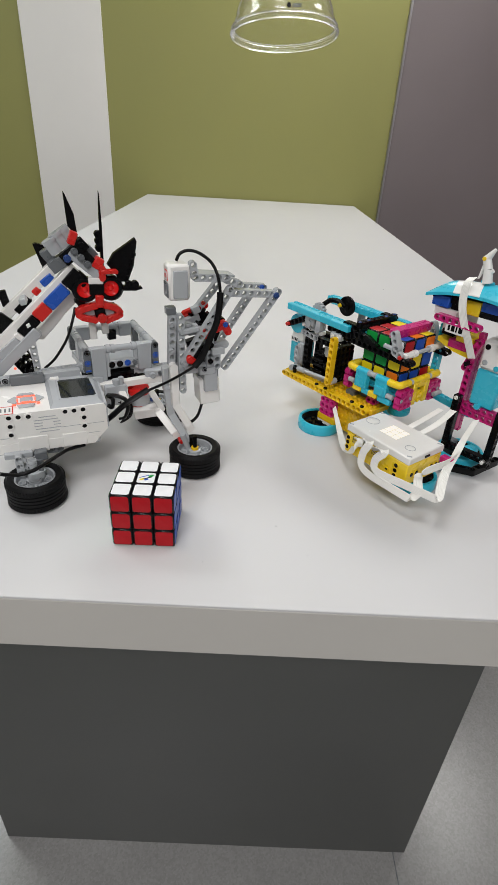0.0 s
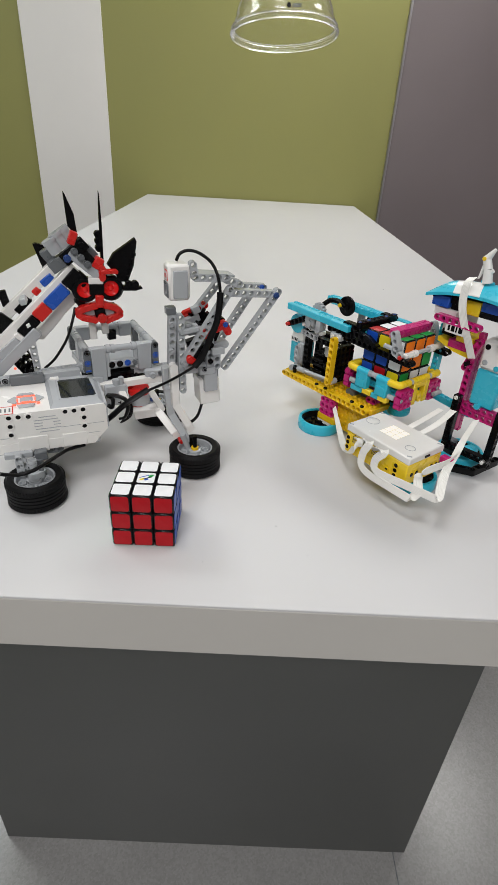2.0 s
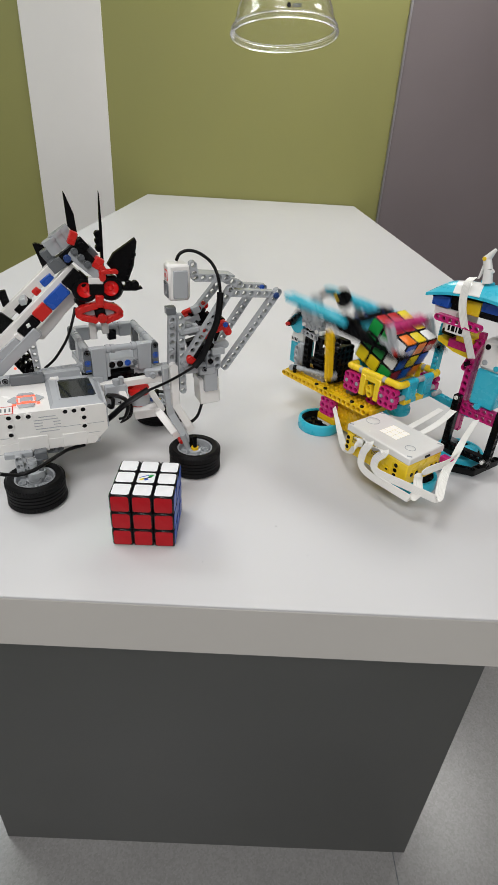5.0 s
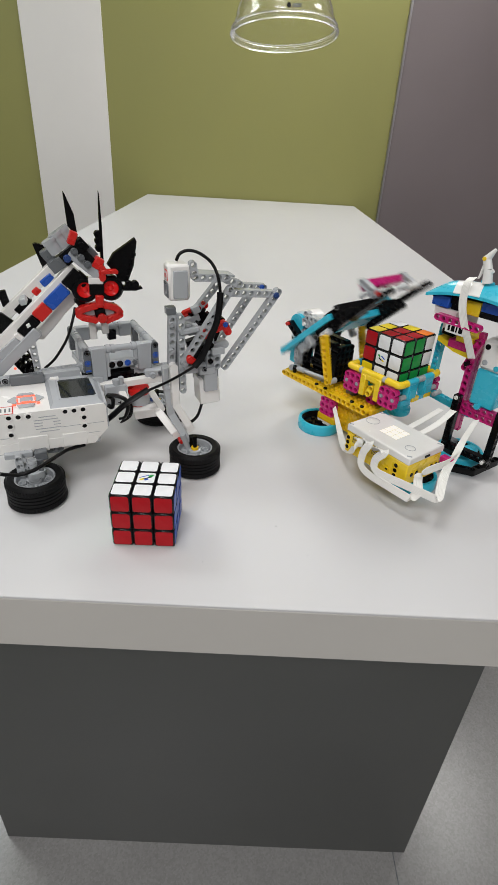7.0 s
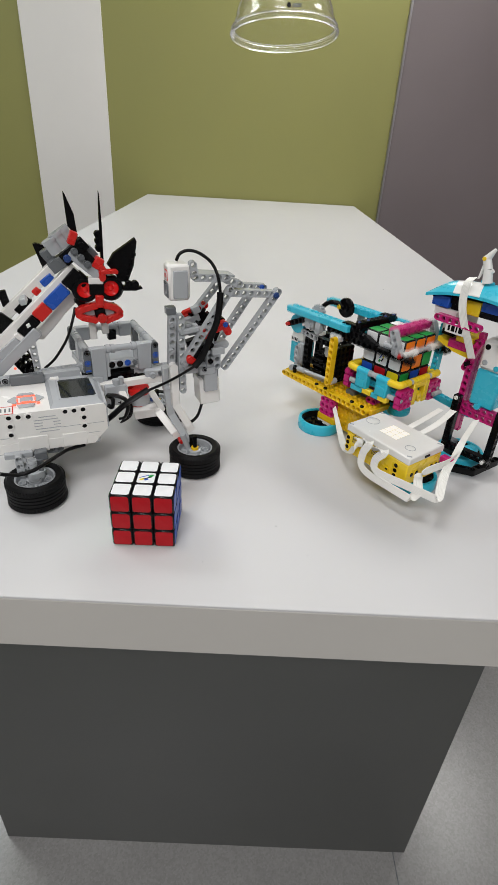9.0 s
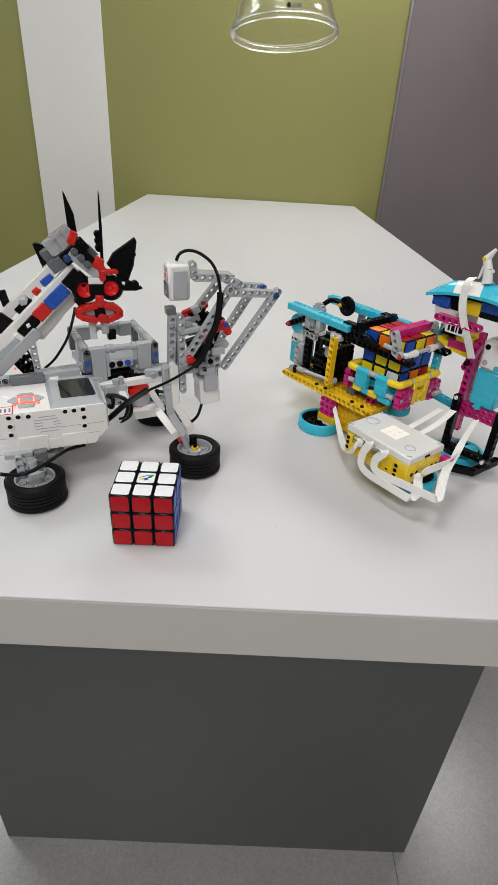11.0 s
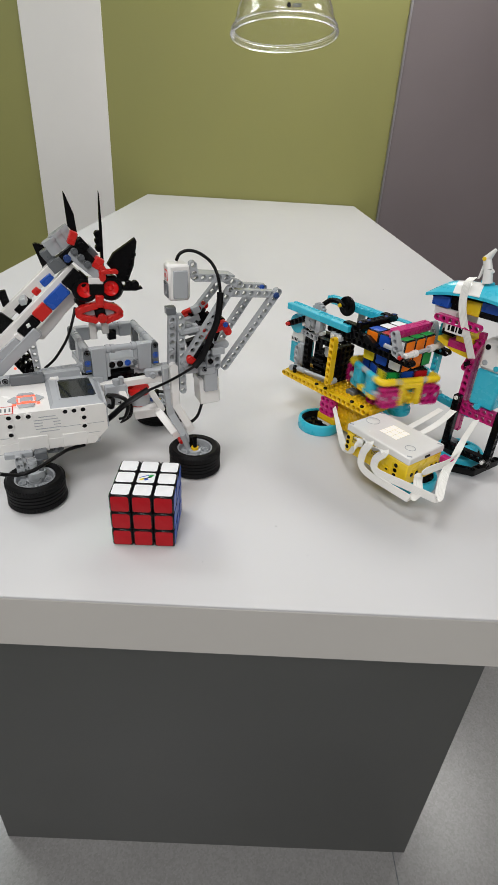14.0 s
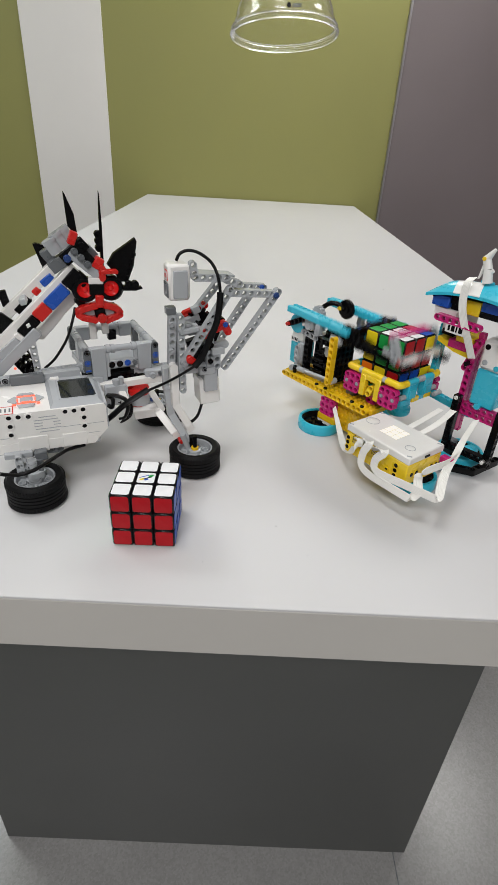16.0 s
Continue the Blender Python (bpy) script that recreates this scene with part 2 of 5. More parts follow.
slab_object("pillar", (-1.250, YB + 0.002, 0.0), (-0.829, YB + 0.012, 2.8), WHITEPAINT, "white painted pillar face between green walls", "pillar", 0.002)
slab_object("wall_panel", (0.741, YB - 0.010, 0.0), (4.0, 3.60, 2.8), GREYPANEL, "dark warm grey wall panel beside the green wall", "panel")
slab_object("trim", (0.729, YB - 0.014, 0.0), (0.741, YB + 0.02, 2.8), ALU, "thin metal trim at the grey panel edge", "trim")
# three unseen walls, added to close the room and set its bounce light
slab_object("wall_west", (-4.1, -4.0, 0.0), (-4.0, 3.6, 2.8), GREYROOM, "unseen grey wall added to close the room", "wall")
slab_object("wall_east", (4.0, -4.0, 0.0), (4.1, 3.6, 2.8), GREYROOM, "unseen grey wall added to close the room", "wall")
slab_object("wall_south", (-4.0, -4.1, 0.0), (4.0, -4.0, 2.8), GREYROOM, "unseen grey wall added to close the room", "wall")

# floor joint near the pedestal
bm = B()
span(bm, (303.6, -900, 0), (305.6, 436, 0.6), 0.1)
tagged(part("floor_seam", bm, DGREY, None), "thin dark joint in the vinyl floor", "floor seam", kind="structure")

# ---- the table ----
table = thing("table", pose(0, 0, T), "long light grey laminate table on a dark pedestal", "table")
bm = B()
span(bm, (XL * 1000, YF * 1000, -3), (XR * 1000, YB * 1000, 0), 0.8)
part("tabletop", bm, TABLETOP, table)
bm = B()
span(bm, (XL * 1000 + 0.4, YF * 1000 + 0.4, -60), (XR * 1000 - 0.4, YB * 1000 - 0.4, -3), 1.0)
part("slab", bm, TABLEEDGE, table, "beige grey edge band of the thick top")
PY = 0.4355
bm = B()
span(bm, (-374, PY * 1000, -750), (325.5, PY * 1000 + 24, -60), 0.8)
part("front_panel", bm, PEDESTAL, table, "dark grey laminate pedestal panel")
for x in (-374, 307.5):
    bm = B()
    span(bm, (x + 0.5, PY * 1000 + 24, -750), (x + 17.5, 2950, -60), 0.6)
    part("side_panel", bm, PEDESTAL, table, "dark grey laminate pedestal side")


# ---- clear dome hanging above the table ----
DOMEM = pose(0.0475, 1.50, T + 0.5365, -8, -3, 0)
dome = thing("pendant_dome", DOMEM, "clear plastic dome with a rolled rim, hanging", "dome")
R = 119.5
prof = [(R, -6), (R + 1.5, -3), (R + 1.5, 3), (R - 3, 6), (R - 4, 14)]
prof += [((R - 8) * math.cos(a), 14 + 92 * math.sin(a)) for a in [radians(k) for k in range(4, 90, 6)]]
prof += [(12, 106)]
inner = [(max(r - 1.6, 8), z - (1.6 if z > 60 else 0)) for r, z in reversed(prof)]
bm = B()
lathe(bm, prof + inner, 72, close=True)
shell = part("shell", bm, THIN, dome, "clear thin plastic shell")
shell.visible_shadow = False
bm = B()
lathe(bm, [(R - 1.5, -8), (R + 2.6, -8), (R + 4.2, -6), (R + 4.2, -3), (R + 2.6, -1), (R - 1.5, -1)], 72, close=True)
rim = part("rim", bm, FROST, dome, "rolled clear rim")
rim.visible_shadow = False
bm = B()
lathe(bm, [(R - 3, 3), (R + 0.4, 3), (R + 1.4, 4), (R + 1.4, 6), (R + 0.4, 7), (R - 3, 7)], 72, close=True)
flange = part("flange", bm, FROST, dome, "clear moulded flange above the rim")
flange.visible_shadow = False
bm = B()
rod(bm, (0, 0, 104), (0, 0, 122), 14, 24)
rod(bm, (0, 0, 120), (0, 0, 160), 3, 12)
part("cap", bm, WHITE, dome)
bm = B()
capw = DOMEM @ Vector((0, 0, 0.15))
rod(bm, (0, 0, 150), DOMEM.inverted() @ Vector((capw.x, capw.y, 2.8)) * 1000, 1.2, 8)
part("cord", bm, WHITE, dome)
bm = B()
rod(bm, (4, -116.2, 13.5), (4, -117.6, 13.5), 4.4, 20)
part("sticker", bm, BLACK, dome, "small round dark sticker")
for z in (15, 11.5):
    bm = B()
    span(bm, (11, -116.6, z - 1.1), (30, -115.0, z + 1.1), 0.2)
    part("mark_bar", bm, DGREY, dome, "unreadable line of small print")


# ---- the solved cube on the table ----
def cubie_mesh(i, j, k, S):
    bm = B()
    g = S / 3
    box(bm, (i * g, j * g, k * g), (g - 0.35, g - 0.35, g - 0.35), 1.1)
    return finish(bm, "cubie")


STICKERS = {}


def sticker_mesh(S, mat):
    key = (S, mat.name)
    if key not in STICKERS:
        g = S / 3 * 0.83
        r, h = 2.0, g / 2
        pts = []
        for sx, sy, a0 in ((1, 1, 0), (-1, 1, 90), (-1, -1, 180), (1, -1, 270)):
            for a in (0, 30, 60, 90):
                t = radians(a0 + a)
                pts.append((sx * (h - r) + r * math.cos(t), sy * (h - r) + r * math.sin(t)))
        bm = B()
        hull(bm, [(x, y, z) for x, y in pts for z in (-0.2, 0.18)] + [(x * 0.97, y * 0.97, 0.26) for x, y in pts])
        STICKERS[key] = finish(bm, "sticker")
        STICKERS[key].materials.append(mat)
    return STICKERS[key]


def puzzle(root, S, colour):
    """26 cubies with stickers; colour: a function of the cell and the outward normal."""
    made = {}
    for i in (-1, 0, 1):
        for j in (-1, 0, 1):
            for k in (-1, 0, 1):
                if (i, j, k) == (0, 0, 0):
                    continue
                c = put("cubie", cubie_mesh(i, j, k, S), CUBEBLACK, root)
                made[i, j, k] = c
                for ax, s in enumerate((i, j, k)):
                    if s:
                        n = [0, 0, 0]
                        n[ax] = s
                        x = (0, 1, 0) if ax != 1 else (1, 0, 0)
                        y = Vector(n).cross(Vector(x))
                        p = Vector((i, j, k)) * (S / 3) + Vector(n) * (S / 6 - 0.1)
                        put("sticker", sticker_mesh(S, STICK[colour((i, j, k), tuple(n))]), None, c, basis(p, x, y))
    return made


HOME = {(0, 0, 1): "W", (0, 0, -1): "Y", (0, -1, 0): "R", (0, 1, 0): "O", (1, 0, 0): "B", (-1, 0, 0): "G"}
solved = thing("puzzle_cube", pose(-0.0857, 0.395, T + 0.0287, 0, 0, 0.84), "solved puzzle cube, white on top and red in front", "puzzle cube", "puzzle cubes")
cubies = puzzle(solved, 57.0, lambda c, n: HOME[n])
cb = cubies[0, 0, 1]
for dx, dy, sx, sy, mt in ((-2.4, 1.8, 9, 1.0, STICK["B"]), (1.0, -0.6, 9, 1.2, BLACK), (4.0, 3.0, 4.5, 2.6, STICK["G"]), (-3.5, -2.8, 4, 2.2, STICK["Y"]), (0.5, -3.0, 3.5, 2.0, STICK["B"])):
    bm = B()
    box(bm, (dx, dy, 28.75), (sx, sy, 0.16), 0.05, Euler((0, 0, radians(28))).to_matrix())
    part("emblem", bm, mt, cb)

bm = B()
for x, y, r in ((38, 405, 0.6), (66, 365, 0.35), (350, 1395, 1.6), (-30, 350, 0.35)):
    rod(bm, (x, y, 0), (x, y, 0.25), r, 7)
tagged(part("dust_specks", bm, DGREY, None, "", pose(0, 0, T)), "few dark dust specks on the table", "dust", kind="stuff")


# ---- the colourful cube-solving robot; local x runs from its motor to the turntable, z = 0 on the table ----
R2M = pose(0.1796, 0.5959, T, 0, 0, -51)
rob = thing("cube_robot", R2M, "yellow, azure and magenta toy-brick robot turning a puzzle cube", "robot", "toy-brick robots")
X, Y, Z = Vector((1, 0, 0)), Vector((0, 1, 0)), Vector((0, 0, 1))

# base plate: a slab between two beams with real holes, studded on top
bm = B()
span(bm, (-147, -40, 47.2), (9, 40, 54), 0.6)
plate = part("base_plate", bm, YELLOW, rob, "yellow studded plate")
bm = B()
for i in range(19):
    for j in range(10):
        x, y = -141 + i * 8, -36 + j * 8
        lathe(bm, [(2.55, 53.9), (2.55, 55.7), (2.3, 56.0), (1.5, 56.0), (1.5, 54.4)], 8, Matrix.Translation((x, y, 0)))
tagged(part("stud_field", bm, YELLOW, plate), kind="stuff")
beam(plate, 19, (-142, -44, 51), X, Y, YELLOW, "edge_beam")
beam(plate, 19, (-142, 44, 51), X, Y, YELLOW, "edge_beam")
for x, y in ((-82, -44), (-66, -44), (-20, -44), (-4, -44)):
    pin(plate, (x, y, 54.5), Z, BLACK, 2.6, 4)
bm = B()
rod(bm, (-128, -41, 54), (-128, -41, 59), 2.4, 12)
bmesh.ops.create_icosphere(bm, subdivisions=2, radius=4.2, matrix=Matrix.Translation((-128, -41, 61)))
part("ball_joint", bm, BLACK, plate)

# leaning studded plate below, between base plate and hub
low = part("lower_plate", span(B(), (-52, -35.5, 6), (30, -29, 46.5), 0.6), YELLOW, rob, "yellow studded plate in shade")
bm = B()
for i in range(10):
    for j in range(5):
        rod(bm, (-48 + i * 8, -35.4, 10 + j * 8), (-48 + i * 8, -37.2, 10 + j * 8), 2.4, 10)
tagged(part("stud_field", bm, YELLOW, low), kind="stuff")


def frame_block(parent, c, cells, mat, name="block", axis=1, label=""):
    """A block of cells with holes through its broad side, centred at c; axis: the side that the holes face."""
    return put(name, block_mesh(*cells, mat), None, parent, basis(c, X, Y) if axis == 1 else basis(c, Y, -X), label)


# legs below the plate: magenta block, yellow brick, flat wheel
frame_block(rob, (-56, -44, 34), (3, 3), PINK, "leg_block", label="magenta frame block")
part("foot_brick", span(B(), (-70, -48, 13), (-40, -38, 22), 0.5), YELLOW, rob)
part("foot_spacer", span(B(), (-70, -47.5, 8), (-46, -39, 13), 0.5), WHITE, rob)


def flat_wheel(x, y, r=28, h=14, name="wheel"):
    bm = B()
    lathe(bm, [(r - 4, 0), (r - 1, 0), (r, 1.5), (r, h - 1.5), (r - 1, h), (r - 4, h)], 48, close=True)
    w = part(name, bm, CYAN, rob, "azure ring tyre lying flat", pose(x * MM, y * MM, 0))
    bm = B()
    lathe(bm, [(r - 4.1, 1), (r - 4.1, h - 2), (r - 6, h - 3), (r - 9, h - 7), (6, h - 7), (6, h - 3), (2.6, h - 3), (2.6, 1)], 36, close=True)
    for k in range(6):
        a = math.pi * k / 3
        rod(bm, (12 * math.cos(a), 12 * math.sin(a), h - 7.2), (12 * math.cos(a), 12 * math.sin(a), h - 5), 2.4, 10)
    part("rim", bm, BLACK, w, "black wheel disc")
    return w


flat_wheel(-66, -47)
flat_wheel(86, -51)
flat_wheel(88, 42)
flat_wheel(-60, 52)

# turntable drum below the cradle
bm = B()
lathe(bm, [(0.1, 42), (13, 42), (14.5, 44), (14.5, 50), (12.5, 52), (12.5, 58), (11, 60), (0.1, 60)], 32, Matrix.Translation((14, 6, 0)))
for k in range(6):
    a = math.pi * k / 3
    rod(bm, (14 + 8 * math.cos(a), 6 + 8 * math.sin(a), 58), (14 + 8 * math.cos(a), 6 + 8 * math.sin(a), 60.6), 1.8, 10)
part("motor_disc", bm, CYAN, rob, "azure motor disc under the turntable")
bm = B()
rod(bm, (0, 0, 54), (0, 0, 80), 7, 20)
span(bm, (-12, -12, 60), (24, 14, 70), 0.8)
part("turntable_shaft", bm, BLACK, rob)
bm = B()
span(bm, (-30, -20, 54.5), (-2, 20, 62), 0.8)
span(bm, (-44, -30, 54.5), (-30, -18, 60), 0.8)
part("motor_block", bm, DGREY, rob)
frame_block(rob, (-3, -26, 64), (2, 2), PINK, "small_block")

# hub
hub = part("hub", span(B(), (28, -100, 27), (114, -45, 53), 1.2), BRIGHT, rob, "yellow and white programmable hub")
bm = B()
span(bm, (27, -100.6, 53), (115, -44, 61.7), 1.2)
hub.matrix_basis = pose(0.0695, -0.0743, 0, 0, 0, -2.5) @ pose(-0.072, 0.0728, 0)
top = part("hub_top", bm, WHITE, hub, "white hub cover")
bm = B()
for i in range(5):
    for j in range(5):
        if 1 <= i <= 3 and 1 <= j <= 3:
            box(bm, (69 + (i - 2) * 8.0, -70.5 + (j - 2) * 8.0, 61.65), (7.2, 7.2, 0.3), 0.1)
part("led_light", bm, LED, hub, "lit warm white pixel square")
for x, by, r in ((38, -71.5, 8.0), (100.5, -83, 5.6)):
    bm = B()
    lathe(bm, [(r - 0.5, 61.6), (r - 0.5, 61.95), (r, 61.95), (r, 61.6)], 32, Matrix.Translation((x, by, 0)), close=True)
    part("button_ring", bm, LGREY, hub)
    bm = B()
    lathe(bm, [(0.05, 62.3), (r - 1.5, 62.2), (r - 0.9, 61.9)], 32, Matrix.Translation((x, by, 0)))
    part("button", bm, WHITE, hub)
for x in (46, 60, 74):
    bm = B()
    span(bm, (x - 5, -105, 46), (x + 5, -99.5, 54), 0.8)
    span(bm, (x - 3, -107, 47), (x + 3, -104, 51), 0.6)
    part("plug", bm, CLEAR, hub, "clear cable plug")
for x in (56, 72):
    bm = B()
    span(bm, (x - 5, -45, 48), (x + 5, -40, 54), 0.8)
    part("plug", bm, CLEAR, hub, "clear cable plug")
# uncut pin holes: black discs stand in for the shade inside each ring
for x0 in (31.5, 98):
    for z in (34, 40, 46):
        pin(hub, (x0 + (0 if x0 < 50 else 2), -99.6, z), Y, BRIGHT, 3.4, 2.4, "hole_ring")
        pin(hub, (x0 + (0 if x0 < 50 else 2), -100.6, z), Y, BLACK, 2.3, 1.0, "hole")
for y in (-92, -84, -60, -52):
    pin(hub, (113.8, y, 40), X, BRIGHT, 3.4, 2.4, "hole_ring")
    pin(hub, (114.8, y, 40), X, BLACK, 2.3, 1.0, "hole")
bm = B()
for x0, x1, z0, z1 in ((40, 52, 29, 40), (56, 70, 29, 38), (84, 94, 34, 38)):
    span(bm, (x0, -100.8, z0), (x1, -99.8, z1), 0.4)
part("hub_latch", bm, BRIGHT, hub)
# black chip painted as the shaded inside of the latch hole
bm = B()
span(bm, (88, -100.5, 35), (91, -100.9, 37), 0.2)
part("latch_hole_shade", bm, BLACK, hub)
for x, y in ((31, -98), (31, -47), (111, -97), (111, -48)):
    bm = B()
    box(bm, (x, y, 61.7), (5, 2.4, 0.3), 0.1, Matrix.Rotation(radians(35), 3, "Z"))
    part("corner_mark", bm, LGREY, hub)
bm = B()
span(bm, (114.9, -76, 55), (115.4, -68, 58), 0.2)
part("charge_port", bm, BLACK, hub)
bm = B()
span(bm, (117, -52, 44), (131, -44, 52), 1.0)
rod(bm, (124, -53, 48), (124, -43, 48), 2.6, 12)
part("pin_block", bm, PINK, hub, "magenta pin connector")

# cradle, keyed to turn about the upright axis
bm = B()
span(bm, (-30, -30, 78), (30, 30, 81), 0.4)
cradle = part("cradle", bm, CYAN, rob, "azure and yellow turning cradle")
bm = B()
span(bm, (-29, -10, 81), (29, -2, 84), 0.4)
span(bm, (-29, 4, 81), (29, 12, 84), 0.4)
part("floor_tile", bm, BRIGHT, cradle)
bm = B()
span(bm, (-28, -28, 81), (28, -12, 85), 0.4)
span(bm, (-28, 14, 81), (28, 28, 85), 0.4)
part("floor_plate", bm, CYAN, cradle)
for sx in (-1, 1):
    for sy in (-1, 1):
        bm = B()
        sweep(bm, [(sx * 37.5, sy * 20, 97), (sx * 37.5, sy * 31, 97), (sx * 36.5, sy * 36, 96.8), (sx * 31, sy * 37.5, 96.5), (sx * 23, sy * 37.5, 96.5)], 4.3, 4.3, 12)
        part("corner_tube", bm, BRIGHT, cradle, "yellow rounded corner")
        frame_block(cradle, (sx * 39, sy * 27, 79), (3, 3), PINK, "side_block", axis=0, label="magenta frame block")
        for b in (-8, 8):
            pin(cradle, (sx * 39, sy * 27 + b, 79), X, LGREY, 2.4, 8.4)
        bm = B()
        span(bm, (sx * 35, sy * 7, 68), (sx * 42.5, sy * 15, 95), 0.9)
        part("upright", bm, BRIGHT, cradle)
        bm = B()
        rod(bm, (sx * 37.5, sy * 15, 97), (sx * 37.5, sy * 21, 97), 3.7, 14)
        part("sleeve", bm, LGREY, cradle)
    bm = B()
    rod(bm, (sx * 37.5, -15, 97), (sx * 37.5, 15, 97), 4.2, 14)
    span(bm, (sx * 35, -15, 89), (sx * 42, 15, 96), 0.9)
    part("side_rail", bm, BRIGHT, cradle)
    beam(cradle, 2, (sx * 38, -1, 73), (0, 0.35, 1), X, BRIGHT, "short_beam")
for sy in (-1, 1):
    for x0 in (-24, 6):
        bm = B()
        span(bm, (x0, sy * 33, 76), (x0 + 17, sy * 41.4, 98), 0.9)
        rod(bm, (x0, sy * 37.5, 96.5), (x0 + 17, sy * 37.5, 96.5), 4.3, 14)
        span(bm, (x0 + 3, sy * 41, 78), (x0 + 14, sy * 42.2, 88), 0.4)
        part("side_panel", bm, CYAN, cradle, "azure side panel")
    bm = B()
    ringed(bm, (-8, sy * 37.5, 97), (7, sy * 37.5, 97), 3.8)
    part("sleeve", bm, LGREY, cradle)
    for x0 in (-26, -2):
        bm = B()
        span(bm, (x0, sy * 34, 70.5), (x0 + 13, sy * 41, 77), 0.7)
        part("tile", bm, BRIGHT, cradle)
    bm = B()
    span(bm, (-13, sy * 34, 70), (-2, sy * 40, 76), 0.7)
    span(bm, (12, sy * 34, 69), (30, sy * 40, 76), 0.7)
    part("tile", bm, CYAN, cradle)
    for x0 in (-30, 28):
        pin(cradle, (x0, sy * 38, 80), X, LGREY, 3.2, 9)

# the lifting arm; its own space has the tail end of the beams as origin
A0 = (-154, 0, 141)


def arm_pt(u, v, z):
    return (u - A0[0], v, z - A0[2])


bm = B()
span(bm, arm_pt(-54, -34, 130), arm_pt(-45, 34, 139), 0.8)
span(bm, arm_pt(-30, -30, 124), arm_pt(-8, -20, 132), 0.8)
arm = part("arm", bm, BLACK, rob, "lifting arm with azure and black beams")
for s in (-1, 1):
    bm = B()
    span(bm, arm_pt(-154, s * 40 - 4, 137), arm_pt(-47 if s < 0 else -20, s * 40 + 4, 145), 0.7)
    part("azure_beam", bm, CYAN, arm, "long azure beam")
    beam(arm, 13, arm_pt(-150, s * 32, 141), X, Z, CYAN, "inner_beam")
    beam(arm, 5, arm_pt(-78, s * 37, 133), X, Y, BLACK, "black_beam")
    beam(arm, 13, arm_pt(-55, s * 34.5, 129), (1, 0, -0.012), Y, BLACK, "grip_beam", "long black grip beam")
    beam(arm, 4, arm_pt(-53, s * 34.5, 136.6), X, Y, BLACK, "stacked_beam")
    beam(arm, 3, arm_pt(-57, s * 34.5, 144.2), X, Y, BLACK, "stacked_beam")
    part("angle_brick", hull(B(), [arm_pt(u, s * 34.5 + w, z) for w in (-3.4, 3.4) for u, z in ((-26, 132), (-26, 140), (-22, 140), (-6, 133), (-6, 132))]), BLACK, arm)
    if s > 0:
        bm = B()
        hull(bm, [arm_pt(u, v, z) for u, v in ((-72, -16), (-72, 36), (-34, 36), (-38, -12)) for z in (127, 135)])
        part("azure_plate", bm, CYAN, arm, "azure plate under the arm")
    bm = B()
    span(bm, arm_pt(-100, s * 40 - 4, 124), arm_pt(-92, s * 40 + 4, 137), 0.8)
    rod(bm, arm_pt(-96, s * 36, 126), arm_pt(-96, s * 44, 126), 4, 14)
    part("hanger", bm, LGREY, arm)
    bm = B()
    span(bm, arm_pt(-74, s * 40 - 4, 122), arm_pt(-56, s * 40 + 4, 131), 1.5)
    part("hanger", bm, LGREY, arm)
    for u in (-69, -61):
        pin(arm, arm_pt(u, s * 40, 127), Y, WHITE, 2.6, 9)
    # grip head
    beam(arm, 3, arm_pt(14, s * 36, 154), (0.5, 0, -1), Y, LGREY, "elbow_beam")
    beam(arm, 2, arm_pt(20, s * 36, 135), (1, 0, -0.3), Y, LGREY, "elbow_beam")
    pin(arm, arm_pt(29, s * 37, 132), Y, RED if s < 0 else WHITE, 2.4, 9)
    pin(arm, arm_pt(12, s * 40, 139), X, LGREY, 2.6, 12)
bm = B()
ringed(bm, arm_pt(30, -36, 132), arm_pt(30, -12, 132.5), 4.2)
part("bar_sleeve", bm, WHITE, arm)
bm = B()
rod(bm, arm_pt(30, -14, 132.5), arm_pt(30, 14, 133), 2.4, 12)
part("bar", bm, LGREY, arm)
bm = B()
ringed(bm, arm_pt(30, 12, 133), arm_pt(30, 38, 133.5), 4.2)
part("bar_sleeve", bm, WHITE, arm)
bm = B()
hull(bm, [arm_pt(u, v, z) for v, us in ((-34, (6, 12)), (-30, (2, 14)), (34, (2, 14))) for u in us for z in (147, 156)])
part("top_bar", bm, PINK, arm, "magenta bar lying over the cube")
for v in (-22, -12, 4, 14, 24):
    pin(arm, arm_pt(14.3, v, 151.5), X, PINK, 3.2, 1.2, "bar_hole")
bm = B()
span(bm, arm_pt(-126, -38, 124), arm_pt(-108, -30, 137), 1.5)
rod(bm, arm_pt(-117, -40, 127), arm_pt(-117, -29, 127), 4.4, 16)
part("tail_hanger", bm, LGREY, arm, "grey bracket under the tail")
bm = B()
rod(bm, arm_pt(-112, 24, 142), arm_pt(-112, 27, 142), 13, 28)
rod(bm, arm_pt(-112, 22, 142), arm_pt(-112, 29, 142), 5, 14)
part("pulley", bm, BLACK, arm, "black pulley wheel")
pin(arm, arm_pt(-118, 20, 143), Y, BRIGHT, 3, 8)
bm = B()
sweep(bm, [arm_pt(-142, 8, 136), arm_pt(-132, 12, 146), arm_pt(-122, 18, 147), arm_pt(-114, 22, 142)], 3.4, 3.4, 10)
part("linkage", bm, BLACK, arm)
bm = B()
lathe(bm, [(3, -3.5), (9.5, -3.5), (9.5, 3.5), (3, 3.5)], 28, basis_mm(arm_pt(-128, -10, 136), X, Z), close=True)
for k in range(14):
    a = 2 * math.pi * k / 14
    box(bm, Vector(arm_pt(-128, -10, 136)) + Vector((10.2 * math.cos(a), 0, 10.2 * math.sin(a))), (2, 6, 2), 0.3)
gear = part("gear", bm, LGREY, arm)

